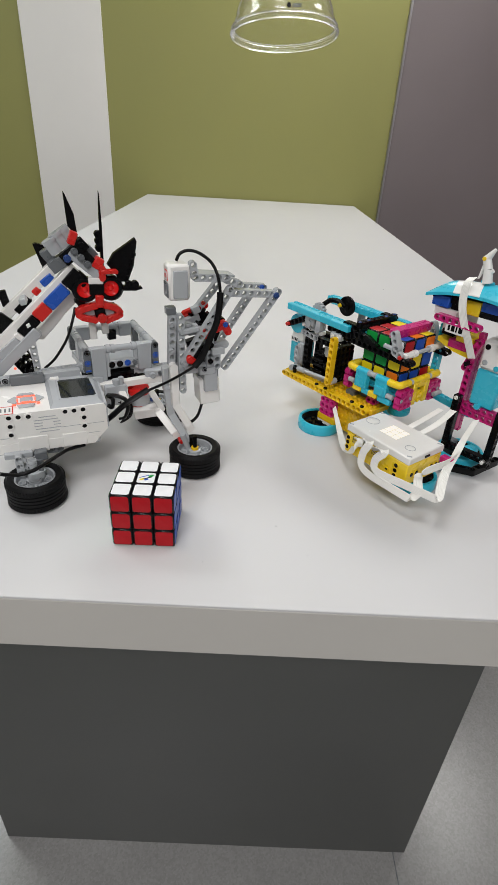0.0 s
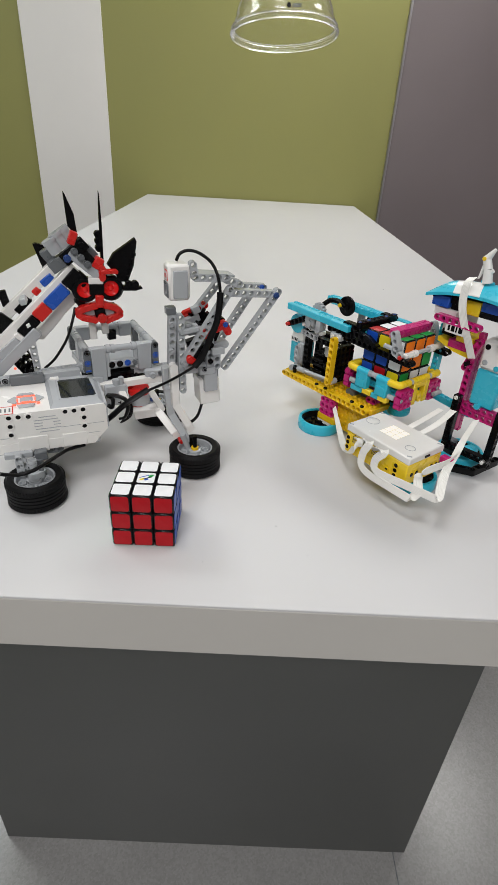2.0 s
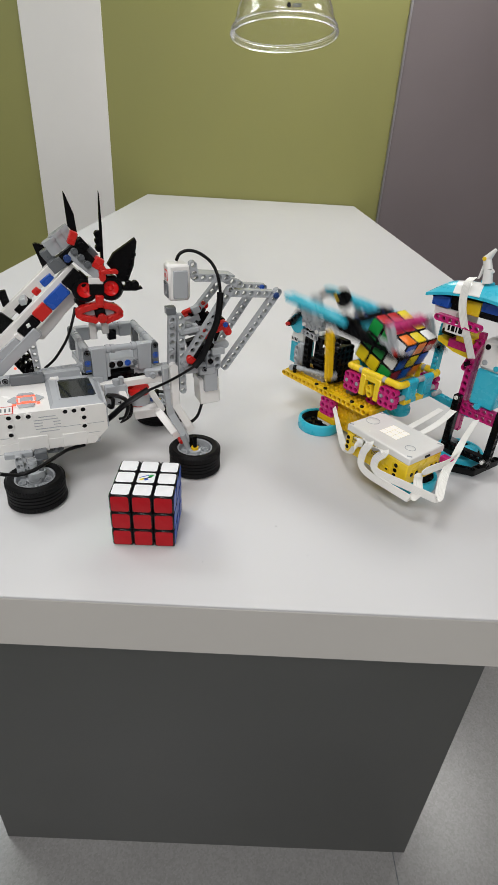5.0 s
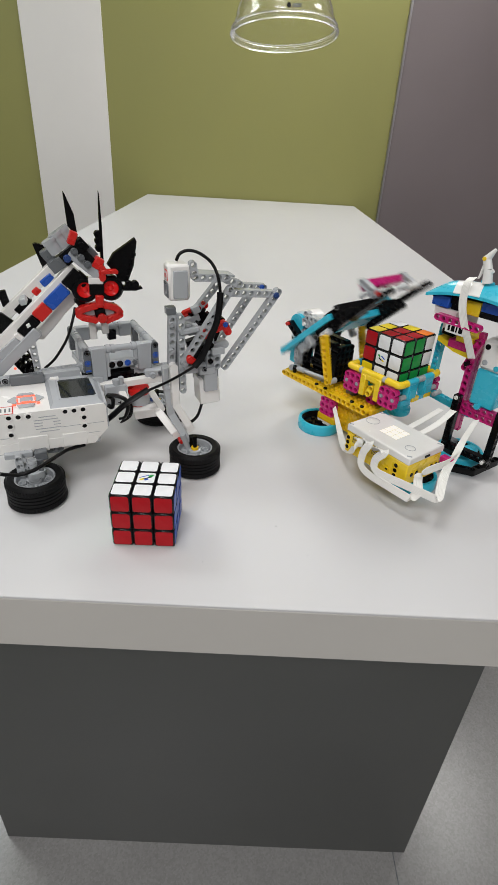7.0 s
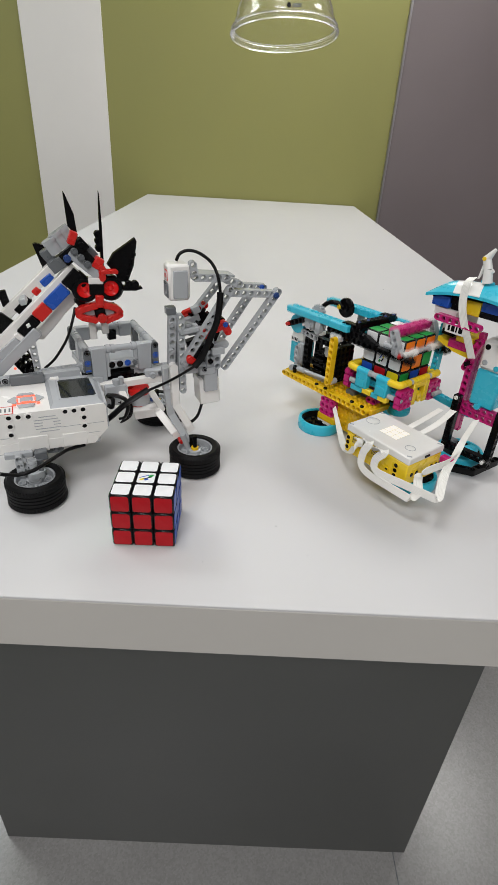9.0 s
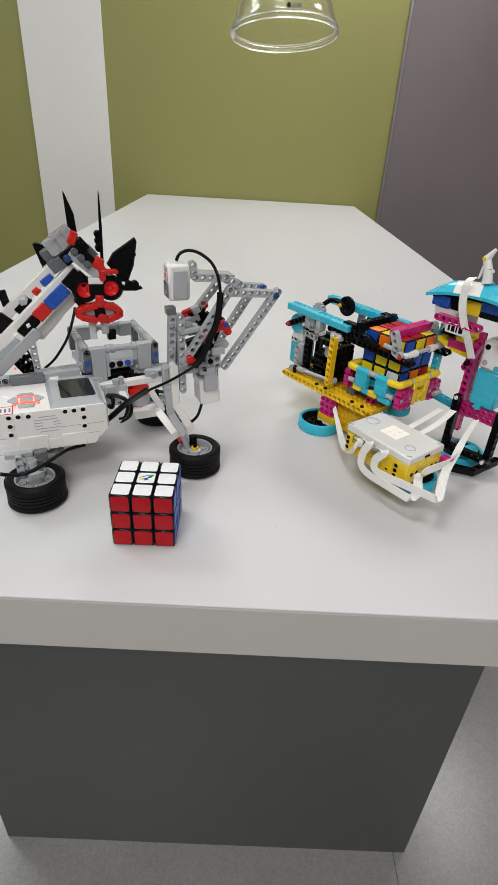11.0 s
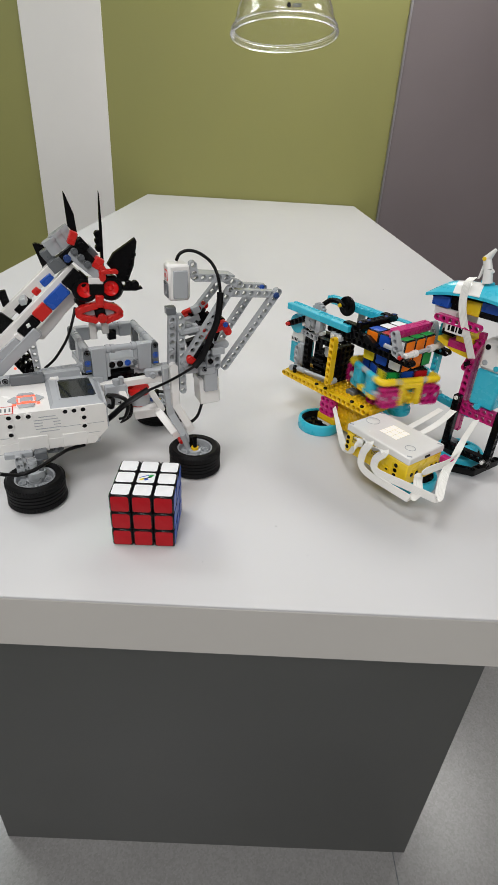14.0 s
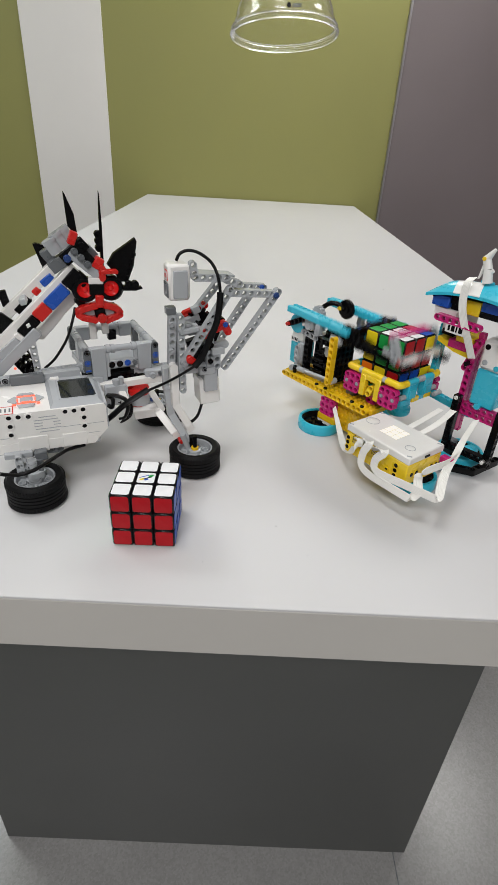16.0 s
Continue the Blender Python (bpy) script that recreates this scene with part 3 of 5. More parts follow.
beam(arm, 9, arm_pt(-40, -32, 147), Y, Z, BLACK, "cross_beam", "black beam across the arm")
for v in (-32, -16, 16, 32):
    pin(arm, arm_pt(-40, v, 147), Z, NAVY, 2.3, 8.6)
beam(arm, 8, arm_pt(-52, 26, 120), X, Y, BLACK, "lower_beam")
frame_block(arm, arm_pt(-56, -26, 134), (3, 2), BLACK, "arm_block")

# swinging legs, links and crank (each keyed)
legs, links = [], []
for s in (-1, 1):
    leg = beam(rob, 8, (0, 0, 0), X, Y, YELLOW, "swing_leg", "yellow swinging beam")
    legs.append((leg, s))
    bm = B()
    rod(bm, (0, 0, 0), (73, 0, 0), 2.3, 12)
    rod(bm, (0, -5, 0), (0, 5, 0), 3.8, 14)
    rod(bm, (73, -5, 0), (73, 5, 0), 3.8, 14)
    rod(bm, (10, 0, 0), (22, 0, 0), 3.6, 14)
    links.append((part("link_rod", bm, LGREY, rob, "grey link rod"), s))
crank = beam(rob, 6, (0, 0, 0), X, Y, BLACK, "crank", "black crank beam")
bm = B()
rod(bm, (0, -7.5, 0), (0, 2, 0), 2.4, 12)
part("axle_end", bm, RED, crank, "red axle end")

# motor stand: black beams round a black motor
stand = part("motor_stand", span(B(), (-108, -18, 56), (-82, -8, 92), 1.5), BLACK, rob, "black open motor frame")
for v in (-26, -5):
    for x, n in ((-122, 8), (-74, 7)):
        beam(stand, n, (x, v, 59), Z, Y, BLACK, "upright_beam")
    for z in (59, 107):
        beam(stand, 6, (-116, v, z), X, Y, BLACK, "cross_beam")
    beam(stand, 5, (-114, v, 75), X, Y, BLACK, "cross_beam")
    for x in (-106, -90):
        pin(stand, (x, v, 59), Y, LGREY, 2.3, 8.4)
frame_block(stand, (-68, -17, 84), (4, 6), BLACK, "frame_block", axis=0)
part("spacer", span(B(), (-98, -16, 84), (-80, -20, 98), 0.8), WHITE, stand)
beam(stand, 5, (-118, -28, 57.5), X, Z, LGREY)
motor = part("motor", span(B(), (-158, -26, 58), (-136, 2, 90), 2.5), CYAN, rob, "azure and white motor")
bm = B()
span(bm, (-157.5, -25.5, 90), (-131, 2, 116), 3)
rod(bm, (-140, -24, 116), (-140, 4, 116), 18, 32)
part("motor_body", bm, WHITE, motor, "white motor body")
bm = B()
rod(bm, (-144, -30, 117), (-144, -24, 117), 12.5, 32)
part("motor_face", bm, CYAN, motor, "azure motor disc")
bm = B()
span(bm, (-139, -32, 62), (-131, -20, 92), 2)
span(bm, (-143, -30, 56), (-132, -22, 63), 1)
part("motor_bracket", bm, LGREY, motor)
beam(motor, 3, (-135, -31, 70), Z, Y, LGREY, "bracket_beam")
for k in range(4):
    a = radians(45 + 90 * k)
    pin(motor, (-142 + 8.5 * math.cos(a), -28.6, 116 + 8.5 * math.sin(a)), Y, NAVY, 2.2, 1.6)
bm = B()
span(bm, (-156, -26.8, 90), (-142, -26, 98), 0.3)
part("label_plate", bm, WHITE, motor)
bm = B()
for x in (-154, -151, -148, -145):
    span(bm, (x, -27.3, 92), (x + 1.6, -26.6, 96), 0.1)
part("label_bar", bm, BLACK, motor, "unreadable dark label marks")
beam(rob, 4, (-131, -27, 66), Z, X, LGREY, "grey_beam")
beam(rob, 4, (-130, -27, 110), (1, 0, -0.1), Y, LGREY, "grey_beam")
beam(rob, 3, (-128, -30, 126), (1, 0, -0.2), Y, LGREY, "grey_beam")
pin(rob, (-126, -32, 122), Y, WHITE, 2.6, 9)
beam(rob, 3, (-132, -24, 133), (1, 0, -0.35), Y, LGREY, "grey_beam")
beam(rob, 3, (-118, -26, 118), (-0.2, 0, 1), Y, WHITE, "white_beam")

bm = B()
for z in (64, 72, 80, 88):
    span(bm, (-104, -31.5, z), (-88, -28, z + 3.4), 0.4)
part("motor_rib", bm, BLACK, stand)
frame_block(stand, (-111, -30, 126), (4, 2), LGREY, "bracket", label="light grey bracket")
pin(stand, (-103, -31, 118), Y, WHITE, 3.0, 8)
pin(stand, (-95, -31, 118), Y, WHITE, 3.0, 8)
for x in (-104, -96, -88):
    pin(stand, (x, -31, 59), Y, WHITE, 1.8, 2)
# scanning tower
tower = part("tower_post", span(B(), (77, 21, 40), (84, 28, 160), 0.8), PINK, rob, "magenta sensor tower")
beam(tower, 14, (80, 17, 46), (0.0, 0, 1), Y, PINK)
beam(tower, 5, (76, 14, 121), (0.3, 0, 1), Y, PINK)
beam(tower, 6, (88, 16, 79), (1, 0, 0.0), Y, PINK, "cross_beam")
beam(tower, 6, (88, 16, 71), (1, 0, 0.0), Y, PINK, "cross_beam")
beam(tower, 7, (38, -2, 171), (1, 0, -0.02), Y, PINK, "cross_beam")
pin(tower, (79, 10, 127), Y, BLACK, 2.6, 9)
bm = B()
span(bm, (91, 8, 84), (120, 34, 126), 2)
rod(bm, (103, 6, 84), (103, 32, 84), 3.6, 16)
mo = part("tower_motor", bm, CYAN, rob, "azure and white tower motor")
bm = B()
span(bm, (90, 6, 126), (124, 34, 160), 4)
part("motor_cap", bm, WHITE, mo, "white motor body")
for x, z, mt in ((98, 135, LGREY), (112, 132, CYAN), (118, 146, LGREY), (97, 152, BLACK)):
    pin(mo, (x, 5.8, z), Y, mt, 3.0, 1.6)
beam(tower, 4, (112, 8, 158), (0, 0, 1), Y, LGREY)
def roof_z(u, v):
    """Height of the arched roof panel, in millimetres."""
    k = min(1.0, max(0.0, (u - 17) / 18)) ** 0.6
    return 202.6 - 0.0024 * (u - 82) ** 2 + 9.5 * k * (1 - abs((v - 25) / 21) ** 2.4)


def roof_sheet(bm, us, vs, top, low, shear=0.0):
    """A curved sheet following the roof, from low to top millimetres off its surface."""
    grid = {}
    for h in (top, low):
        for i, u in enumerate(us):
            for j, v in enumerate(vs):
                uu = u + shear * (v - 4)
                grid[h, i, j] = bm.verts.new((uu, v, roof_z(uu, v) + h))
    n, m = len(us), len(vs)
    for i in range(n - 1):
        for j in range(m - 1):
            for h in (top, low):
                f = [grid[h, i, j], grid[h, i + 1, j], grid[h, i + 1, j + 1], grid[h, i, j + 1]]
                bm.faces.new(f if h == top else f[::-1])
    edge = [(i, 0) for i in range(n)] + [(n - 1, j) for j in range(1, m)] + [(i, m - 1) for i in range(n - 2, -1, -1)] + [(0, j) for j in range(m - 2, 0, -1)]
    for p, q in zip(edge, edge[1:] + edge[:1]):
        bm.faces.new([grid[top, q[0], q[1]], grid[top, p[0], p[1]], grid[low, p[0], p[1]], grid[low, q[0], q[1]]])
    bmesh.ops.recalc_face_normals(bm, faces=bm.faces[:])
    return bm


RV = [4 + 3 * k for k in range(15)]
roof = part("roof", roof_sheet(B(), [18 + 4 * k for k in range(27)], RV, 0.0, -3.2), CYAN, rob, "curved azure roof panel")
part("underside", roof_sheet(B(), [25 + 4 * k for k in range(25)], [8 + 3 * k for k in range(12)], -3.4, -7.5), BLACK, roof, "black underside of the roof")
part("stripe", roof_sheet(B(), [50 + 3 * k for k in range(11)], [3.8] + RV[1:8], 0.35, -0.6, -0.38), WHITE, roof, "white patch")
bm = B()
span(bm, (24, 0, 181), (45, 40, 193), 0.6)
part("blue_brick", bm, BLUE, tower)
bm = B()
span(bm, (80, 4, 186), (110, 40, 196), 0.6)
part("blue_brick", bm, BLUE, tower)
bm = B()
span(bm, (46, 4, 180), (112, 42, 187), 0.6)
part("black_plate", bm, BLACK, tower)
bm = B()
span(bm, (44, 3, 186), (64, 40, 196), 0.6)
part("black_brick", bm, BLACK, tower)
bm = B()
span(bm, (62, 2, 180), (80, 20, 195), 0.6)
part("yellow_brick", bm, BRIGHT, tower)
bm = B()
span(bm, (28, 2, 172), (56, 40, 180), 0.6)
part("white_plate", bm, WHITE, tower)
bm = B()
span(bm, (34, 16, 150), (62, 40, 178), 1.2)
part("sensor_body", bm, WHITE, tower, "white colour sensor")
lp = Vector((61.8, 6.0, 163.4)) - Vector((0, 10, 0))
part("sensor_label", box(B(), lp, (23, 2.4, 11), 0.8), WHITE, tower)
for u, w in ((-8, 2.4), (-4, 4), (1.5, 1.6), (5, 4.4)):
    part("label_bar", span(B(), lp + Vector((u, -1.6, -3)), lp + Vector((u + w, -1.0, 3)), 0.1), BLACK, tower, "unreadable dark label mark")
bm = B()
span(bm, (36, 14, 148), (52, 38, 155), 1.2)
part("black_brick", bm, BLACK, tower)
bm = B()
hull(bm, [(u, v, z) for v in (10, 42) for u, z in ((36, 146), (36, 141), (58, 134), (78, 132), (78, 138))])
keel = part("keel", bm, BRIGHT, tower, "yellow boat-shaped piece")
bm = B()
span(bm, (50, 9, 138), (76, 40, 147), 0.8)
part("magenta_brick", bm, PINK, tower)
bm = B()
span(bm, (58, 9, 147), (78, 40, 155), 0.8)
part("yellow_brick", bm, BRIGHT, tower)
bm = B()
for a, b, r0, r1 in (((76.0, 20.0, 213.7), (73.2, 20.0, 226.7), 5.2, 4.4), ((73.2, 20.0, 226.7), (68.7, 20.0, 237.4), 4.4, 4.2), ((69.0, 20.0, 236.4), (75.6, 20.0, 246.8), 4.2, 1.6), ((69.2, 20.0, 231.4), (65.1, 20.0, 215.9), 2.6, 0.9), ((74.5, 20.0, 222.4), (78.8, 20.0, 226.7), 2.6, 2.2)):
    rod(bm, a, b, r0, 14, r1)
bird = part("white_figure", bm, WHITE, rob, "small white branching toy piece on the roof")
pin(bird, Vector((68.2, 20.0, 236.8)) - Vector((0, 4.2, 0)), Y, BRIGHT, 2.2, 1.5)
bm = B()
for u in (68, 78, 88):
    rod(bm, (u, 27, 210), (u, 27, 214), 2.4, 12)
part("roof_stud", bm, CYAN, roof)
for ob, dy in ((tower, 0.010), (mo, 0.013)):
    ob.location.y += dy
# cyan upright behind, low cyan beam and black base
beam(rob, 9, (31, 38, 90), (0.0, 0, 1), Y, CYAN, "rear_post")
beam(rob, 11, (10, 34, 74), (1, 0, -0.1), Z, CYAN, "rear_beam")
pin(rob, (47, 28, 76), Y, LGREY, 3, 14)
bm = B()
span(bm, (76, 14, 24), (84, 22, 90), 0.7)
post = part("black_post", bm, BLACK, rob, "black base post")
pin(post, (80, 13.6, 87), Y, WHITE, 2.4, 2.4)
for z in (32, 40, 48, 56, 64, 72, 80):
    pin(post, (80, 14, z), Y, BLACK, 3, 2.4, "ring")
beam(rob, 7, (84, 17, 26), (1, 0, 0.05), Y, BLACK, "base_beam")
beam(rob, 9, (131, 22, 20), (0.0, 0, 1), X, BLACK, "base_beam")
beam(rob, 5, (92, -2, 8), (0.8, 0.5, 0), Z, BLACK, "base_beam")
beam(rob, 6, (122, 16, 8), (0.15, 1, 0.1), Z, BLACK, "base_beam")
beam(rob, 4, (80, 10, 10), (0.7, -0.5, -0.05), Z, CYAN, "base_beam")
pin(rob, (130, 17, 26), Y, WHITE, 2.4, 9)
bm = B()
span(bm, (96, 24, 2), (110, 44, 26), 2.0)
part("foot", bm, CYAN, rob)
bm = B()
span(bm, (74, 26, 0), (84, 40, 26), 1.0)
part("foot", bm, DGREY, rob)

# white ribbon cables
bm = B()
sweep(bm, [(46, -104, 50), (64.1, -110.0, 59.9), (60.7, -113.0, 48.0), (60.2, -114.0, 35.9), (64.0, -114.0, 29.3), (75.0, -114.0, 26.0), (100.1, -114.0, 26.0), (122.4, -113.0, 25.5), (125.8, -111.0, 25.4), (128.9, -107.0, 31.2), (128.9, -105.0, 33.2), (122.8, -100.0, 40.1), (122.0, -98.0, 45.8), (124.5, -90.0, 50.4), (128.0, -60.0, 51.0), (123.7, -30.0, 50.2)], 4.5, 0.62,
      flat=[(1, 0, 0.2), (1, 0, 0.2), (1, 0, 0.2), (0.9, 0, 0.3), (0.7, 0, 0.6), (0.4, 0, 0.8), (0.3, 0.1, 0.9), (0.3, 0.2, 0.9), (0.5, 0.4, 0.7), (0.9, 0.4, 0.3), (1, 0.2, 0.1), (1, 0.2, 0.1), (0.7, 0.3, 0.6), (0, 0.3, 1), (0, 0.3, 1), (0, 0.3, 1)])
part("cable", bm, RIBBON, rob, "white ribbon cable")
bm = B()
sweep(bm, [(60, -104, 50), (84.6, -110.0, 59.3), (78.3, -113.0, 48.8), (77.4, -114.0, 39.5), (81.4, -114.0, 35.3), (90.0, -113.0, 34.0), (116.2, -110.0, 35.4), (142.0, -104.0, 34.5), (146.6, -102.0, 33.8), (148.5, -100.0, 36.2), (147.0, -97.0, 38.8), (139.8, -84.0, 47.2), (132.3, -66.0, 50.0), (124.2, -40.0, 51.8), (118.7, -20.0, 62.1), (113.3, 6.0, 74.9)], 4.5, 0.62,
      flat=[(1, 0, 0.2), (1, 0, 0.2), (1, 0, 0.2), (0.9, 0, 0.3), (0.6, 0, 0.7), (0.3, 0.1, 0.9), (0.2, 0.1, 1), (0.2, 0.1, 1), (0.4, 0.3, 0.9), (0.8, 0.4, 0.4), (1, 0.3, 0.2), (1, 0.3, 0.2), (0.9, 0.3, 0.2), (0.7, 0.4, 0.5), (0.5, 0.4, 0.6), (0.5, 0.3, 0.6)])
part("cable", bm, RIBBON, rob, "white ribbon cable")
bm = B()
sweep(bm, [(-43.1, -48.0, 38.6), (-28.7, -56.0, 28.6), (-8.5, -70.0, 22.3), (9.5, -84.0, 21.3), (20.8, -92.0, 24.2), (41.2, -106.0, 37.8), (49.9, -110.0, 48.6), (51.4, -109.0, 56.8), (42, -103, 51)], 4.2, 0.6, flat=[(0.9, -0.3, 0.4), (0.9, -0.3, 0.4), (0.9, -0.2, 0.4), (0.8, 0, 0.6), (0.3, 0.2, 0.9), (0.1, 0.2, 1), (0.6, 0.1, 0.7), (1, 0, 0.3), (1, 0, 0.2)])
part("cable", bm, RIBBON, rob, "white ribbon cable")
bm = B()
sweep(bm, [(56, -41, 51), (60, -34, 54), (66, -20, 62), (72, 2, 72)], 4.4, 0.6, flat=(1, 0, 0.3))
part("cable", bm, RIBBON, rob, "white ribbon cable")
bm = B()
sweep(bm, [(72, -41, 51), (78, -30, 56), (84, -14, 66), (86, 4, 76)], 4.4, 0.6, flat=(1, 0, 0.3))
part("cable", bm, RIBBON, rob, "white ribbon cable")
bm = B()
sweep(bm, [(61.4, 16.0, 216.7), (62.7, 6.0, 213.4), (62.7, 4.0, 202.1), (65.4, 3.0, 188.1), (71.6, 4.0, 171.6), (78.8, 8.0, 154.4), (84.7, 14.0, 136.0)], 4.4, 0.6, flat=(1, 0, 0.2))
part("cable", bm, RIBBON, rob, "white ribbon cable")

# ---- the cube being solved; its own space matches the robot's at the start ----
CUBEZ = 116.0
FACES = {
    (0, 0, 1): "RRYRRYBOY", (0, 0, -1): "OOOGOOWWG", (1, 0, 0): "BORBYBRBO",
    (-1, 0, 0): "GWWGWWGRR", (0, 1, 0): "WYBWBBYRB", (0, -1, 0): "YGGYGGOYW",
}


def scrambled(c, n):
    a, b = [c[k] for k in range(3) if n[k] == 0]
    return FACES[n][(a + 1) * 3 + b + 1]


play = thing("puzzle_cube", R2M @ pose(0, 0, CUBEZ * MM), "scrambled puzzle cube held in the robot's cradle", "puzzle cube", "puzzle cubes")
play_cubies = puzzle(play, 57.0, scrambled)

for dy, dz, sy, sz, mt in ((-2.2, 1.2, 6, 1.4, STICK["B"]), (1.5, -1.5, 5, 1.6, BLACK), (3.5, 2.2, 3.5, 2.2, STICK["G"]), (-2.5, -2.6, 3, 1.6, STICK["Y"])):
    bm = B()
    box(bm, (-28.75, dy, dz), (0.16, sy, sz), 0.05, Euler((radians(28), 0, 0)).to_matrix())
    part("emblem", bm, mt, play_cubies[-1, 0, 0])


# ---- the white and grey cube-solving robot; local x runs along its control brick ----
R1M = pose(-0.142, 0.482, T, 0, 0, 22.7)
bot = thing("cube_robot", R1M, "white and grey toy-brick robot with a red-eyed head", "robot", "toy-brick robots")


def tyre_wheel(x, y, r=28.4, h=28.6):
    bm = B()
    prof = [(r - 9, 1), (r - 3, 0), (r - 0.8, 2), (r, 4.5)]
    for z in (8.0, 12.2, 16.0, 20.0):
        prof += [(r, z - 0.6), (r - 1.1, z - 0.3), (r - 1.1, z + 0.3), (r, z + 0.6)]
    prof += [(r, h - 4.5), (r - 0.8, h - 2), (r - 3, h), (r - 8, h - 0.6), (r - 9.5, h - 3)]
    lathe(bm, prof, 72, close=True)
    w = part("wheel", bm, RUBBER, bot, "black rubber tyre lying flat", pose(x * MM, y * MM, 0))
    bm = B()
    for k in range(60):
        a = 2 * math.pi * k / 60
        for z0, z1, sh in ((2.2, 6.2, 0.03), (21.2, 26.2, -0.03)):
            c, s = math.cos(a + sh), math.sin(a + sh)
            box(bm, (c * (r - 0.4), s * (r - 0.4), (z0 + z1) / 2), (1.6, 2.2, z1 - z0), 0.25, Matrix.Rotation(a + sh, 3, "Z"))
    tagged(part("tread", bm, RUBBER, w), kind="stuff")
    bm = B()
    q = r - 9
    lathe(bm, [(q + 0.4, 2), (q + 0.8, h - 2.6), (q - 0.6, h - 1.6), (q - 1.8, h - 2.5), (q - 2.5, h - 9), (7, h - 11), (7, h - 5), (5, h - 4.4), (2.6, h - 4.4), (2.6, 2)], 44, close=True)
    for k in range(6):
        a = math.pi * k / 3
        c, s = math.cos(a), math.sin(a)
        lathe(bm, [(2.6, h - 11), (2.6, h - 6.5), (3.8, h - 6.5), (3.8, h - 11)], 14, Matrix.Translation((12.5 * c, 12.5 * s, 0)), close=True)
        box(bm, (11 * math.cos(a + 0.52), 11 * math.sin(a + 0.52), h - 9.5), (10, 1.6, 5), 0.3, Matrix.Rotation(a + 0.52, 3, "Z"))
    part("rim", bm, LGREY, w, "light grey spoked rim")
    bm = B()
    rod(bm, (0, 0, h - 6), (0, 0, h - 1.5), 4.2, 18)
    part("bush", bm, YELLOW, w)
    bm = B()
    rod(bm, (0, 0, h - 3), (0, 0, h + 12), 2.4, 12)
    part("axle", bm, BLACK if x > 0 else LGREY, w)
    return w


tyre_wheel(-78, -23)
tyre_wheel(91, -14)
tyre_wheel(79, 116)

# control brick
bm = B()
hull(bm, [(x, y, z) for y in (0, 72) for x, z in ((-112, 52), (-112, 84), (-109, 87), (-2, 87), (0, 84), (0, 58), (-12, 46), (-104, 46))])
brick = part("control_brick", bm, WHITE, bot, "white control brick with a lit red button pad")
bm = B()
span(bm, (-110, 4, 40), (-8, 70, 46), 1.5)
part("base_cover", bm, LGREY, brick, "grey battery cover")
bm = B()
hull(bm, [(x, y, z) for y in (-0.7, 4) for x, z in ((-108, 44), (-106, 54), (-92, 55), (-18, 54), (-9, 50), (-14, 43))])
part("front_skirt", bm, WHITE, brick, "white lower skirt of the brick")
bm = B()
for x0, x1, z in ((-46, -3, 66.5), (-110, -90, 61), (-20, -8, 55.5)):
    span(bm, (x0, -0.25, z - 0.25), (x1, 0.3, z + 0.25), 0.05)
part("panel_seam", bm, LGREY, brick, "fine moulded seam")
bm = B()
span(bm, (-88, -1.4, 42), (-60, 0.5, 60), 0.8)
span(bm, (-46, -1.4, 44), (-22, 0.5, 58), 0.8)
part("cover_clip", bm, WHITE, brick)
bm = B()
hull(bm, [(-54, 1.2, 86.6), (-2, 1.2, 86.6), (1.2, 3, 84.5), (1.2, 71, 84.5), (-55.5, 73, 86.8), (-50, 9, 90.4), (-6, 9, 90.4), (-4.5, 70, 90.4), (-51.5, 70, 90.4)])
hull(bm, [(x, y, z) for x in (-3, 1.4) for y, z in ((1, 60), (1, 83), (3, 86.5), (71, 86.5), (71, 60))])
hull(bm, [(x, y, z) for y in (1, 71) for x, z in ((-3, 60), (1.4, 60), (-10.6, 47), (-14, 47.5))])
bez = part("bezel", bm, LGREY, brick, "grey display surround")
bm = B()
span(bm, (-44, 14, 90.2), (-5.5, 63, 91.0), 0.2)
part("screen_frame", bm, LGREY, brick)
bm = B()
hull(bm, [(x, y, z) for z in (90.0, 91.3) for x, y in ((-42, 17), (-40, 15), (-9, 15), (-7, 17), (-9.5, 59), (-11, 61), (-40, 61), (-42, 59))])
part("screen", bm, SCREEN, brick, "dark glossy display")
bm = B()
hull(bm, [(x, y, z) for z in (86.5, 87.5) for x, y in ((-94, 28), (-86, 18), (-82, 9), (-69, 9), (-65, 18), (-57, 29), (-65, 38), (-69, 44), (-82, 44), (-86, 38))])
part("button_pad", bm, WHITE, brick, "white recess round the buttons")
for pts in (((-93, 28), (-85, 19), (-83, 24), (-83, 33), (-86, 37)), ((-58, 29), (-65, 20), (-67, 24), (-67, 33), (-65, 37)),
            ((-82, 10), (-69, 10), (-67, 17), (-84, 17)), ((-82, 43), (-69, 43), (-67, 38), (-84, 38)), ((-81, 23), (-69, 23), (-69, 33), (-81, 33))):
    bm = B()
    hull(bm, [(x, y, z) for z in (87.3, 88.7) for x, y in pts])
    part("button", bm, LGREY, brick, "grey button")
bm = B()
for x, y, sx, sy in ((-75, 35.6, 18, 1.8), (-75, 20, 18, 1.8), (-66.4, 27, 1.6, 7), (-83.6, 27, 1.6, 7), (-75, 22.2, 9, 1.4), (-75, 33.8, 9, 1.4)):
    box(bm, (x, y, 88.3), (sx, sy, 0.9), 0.2)
for k, x in enumerate((-86.5, -81, -64)):
    box(bm, (x, 17.6, 88.2), (3.4, 3.0, 0.9), 0.3)
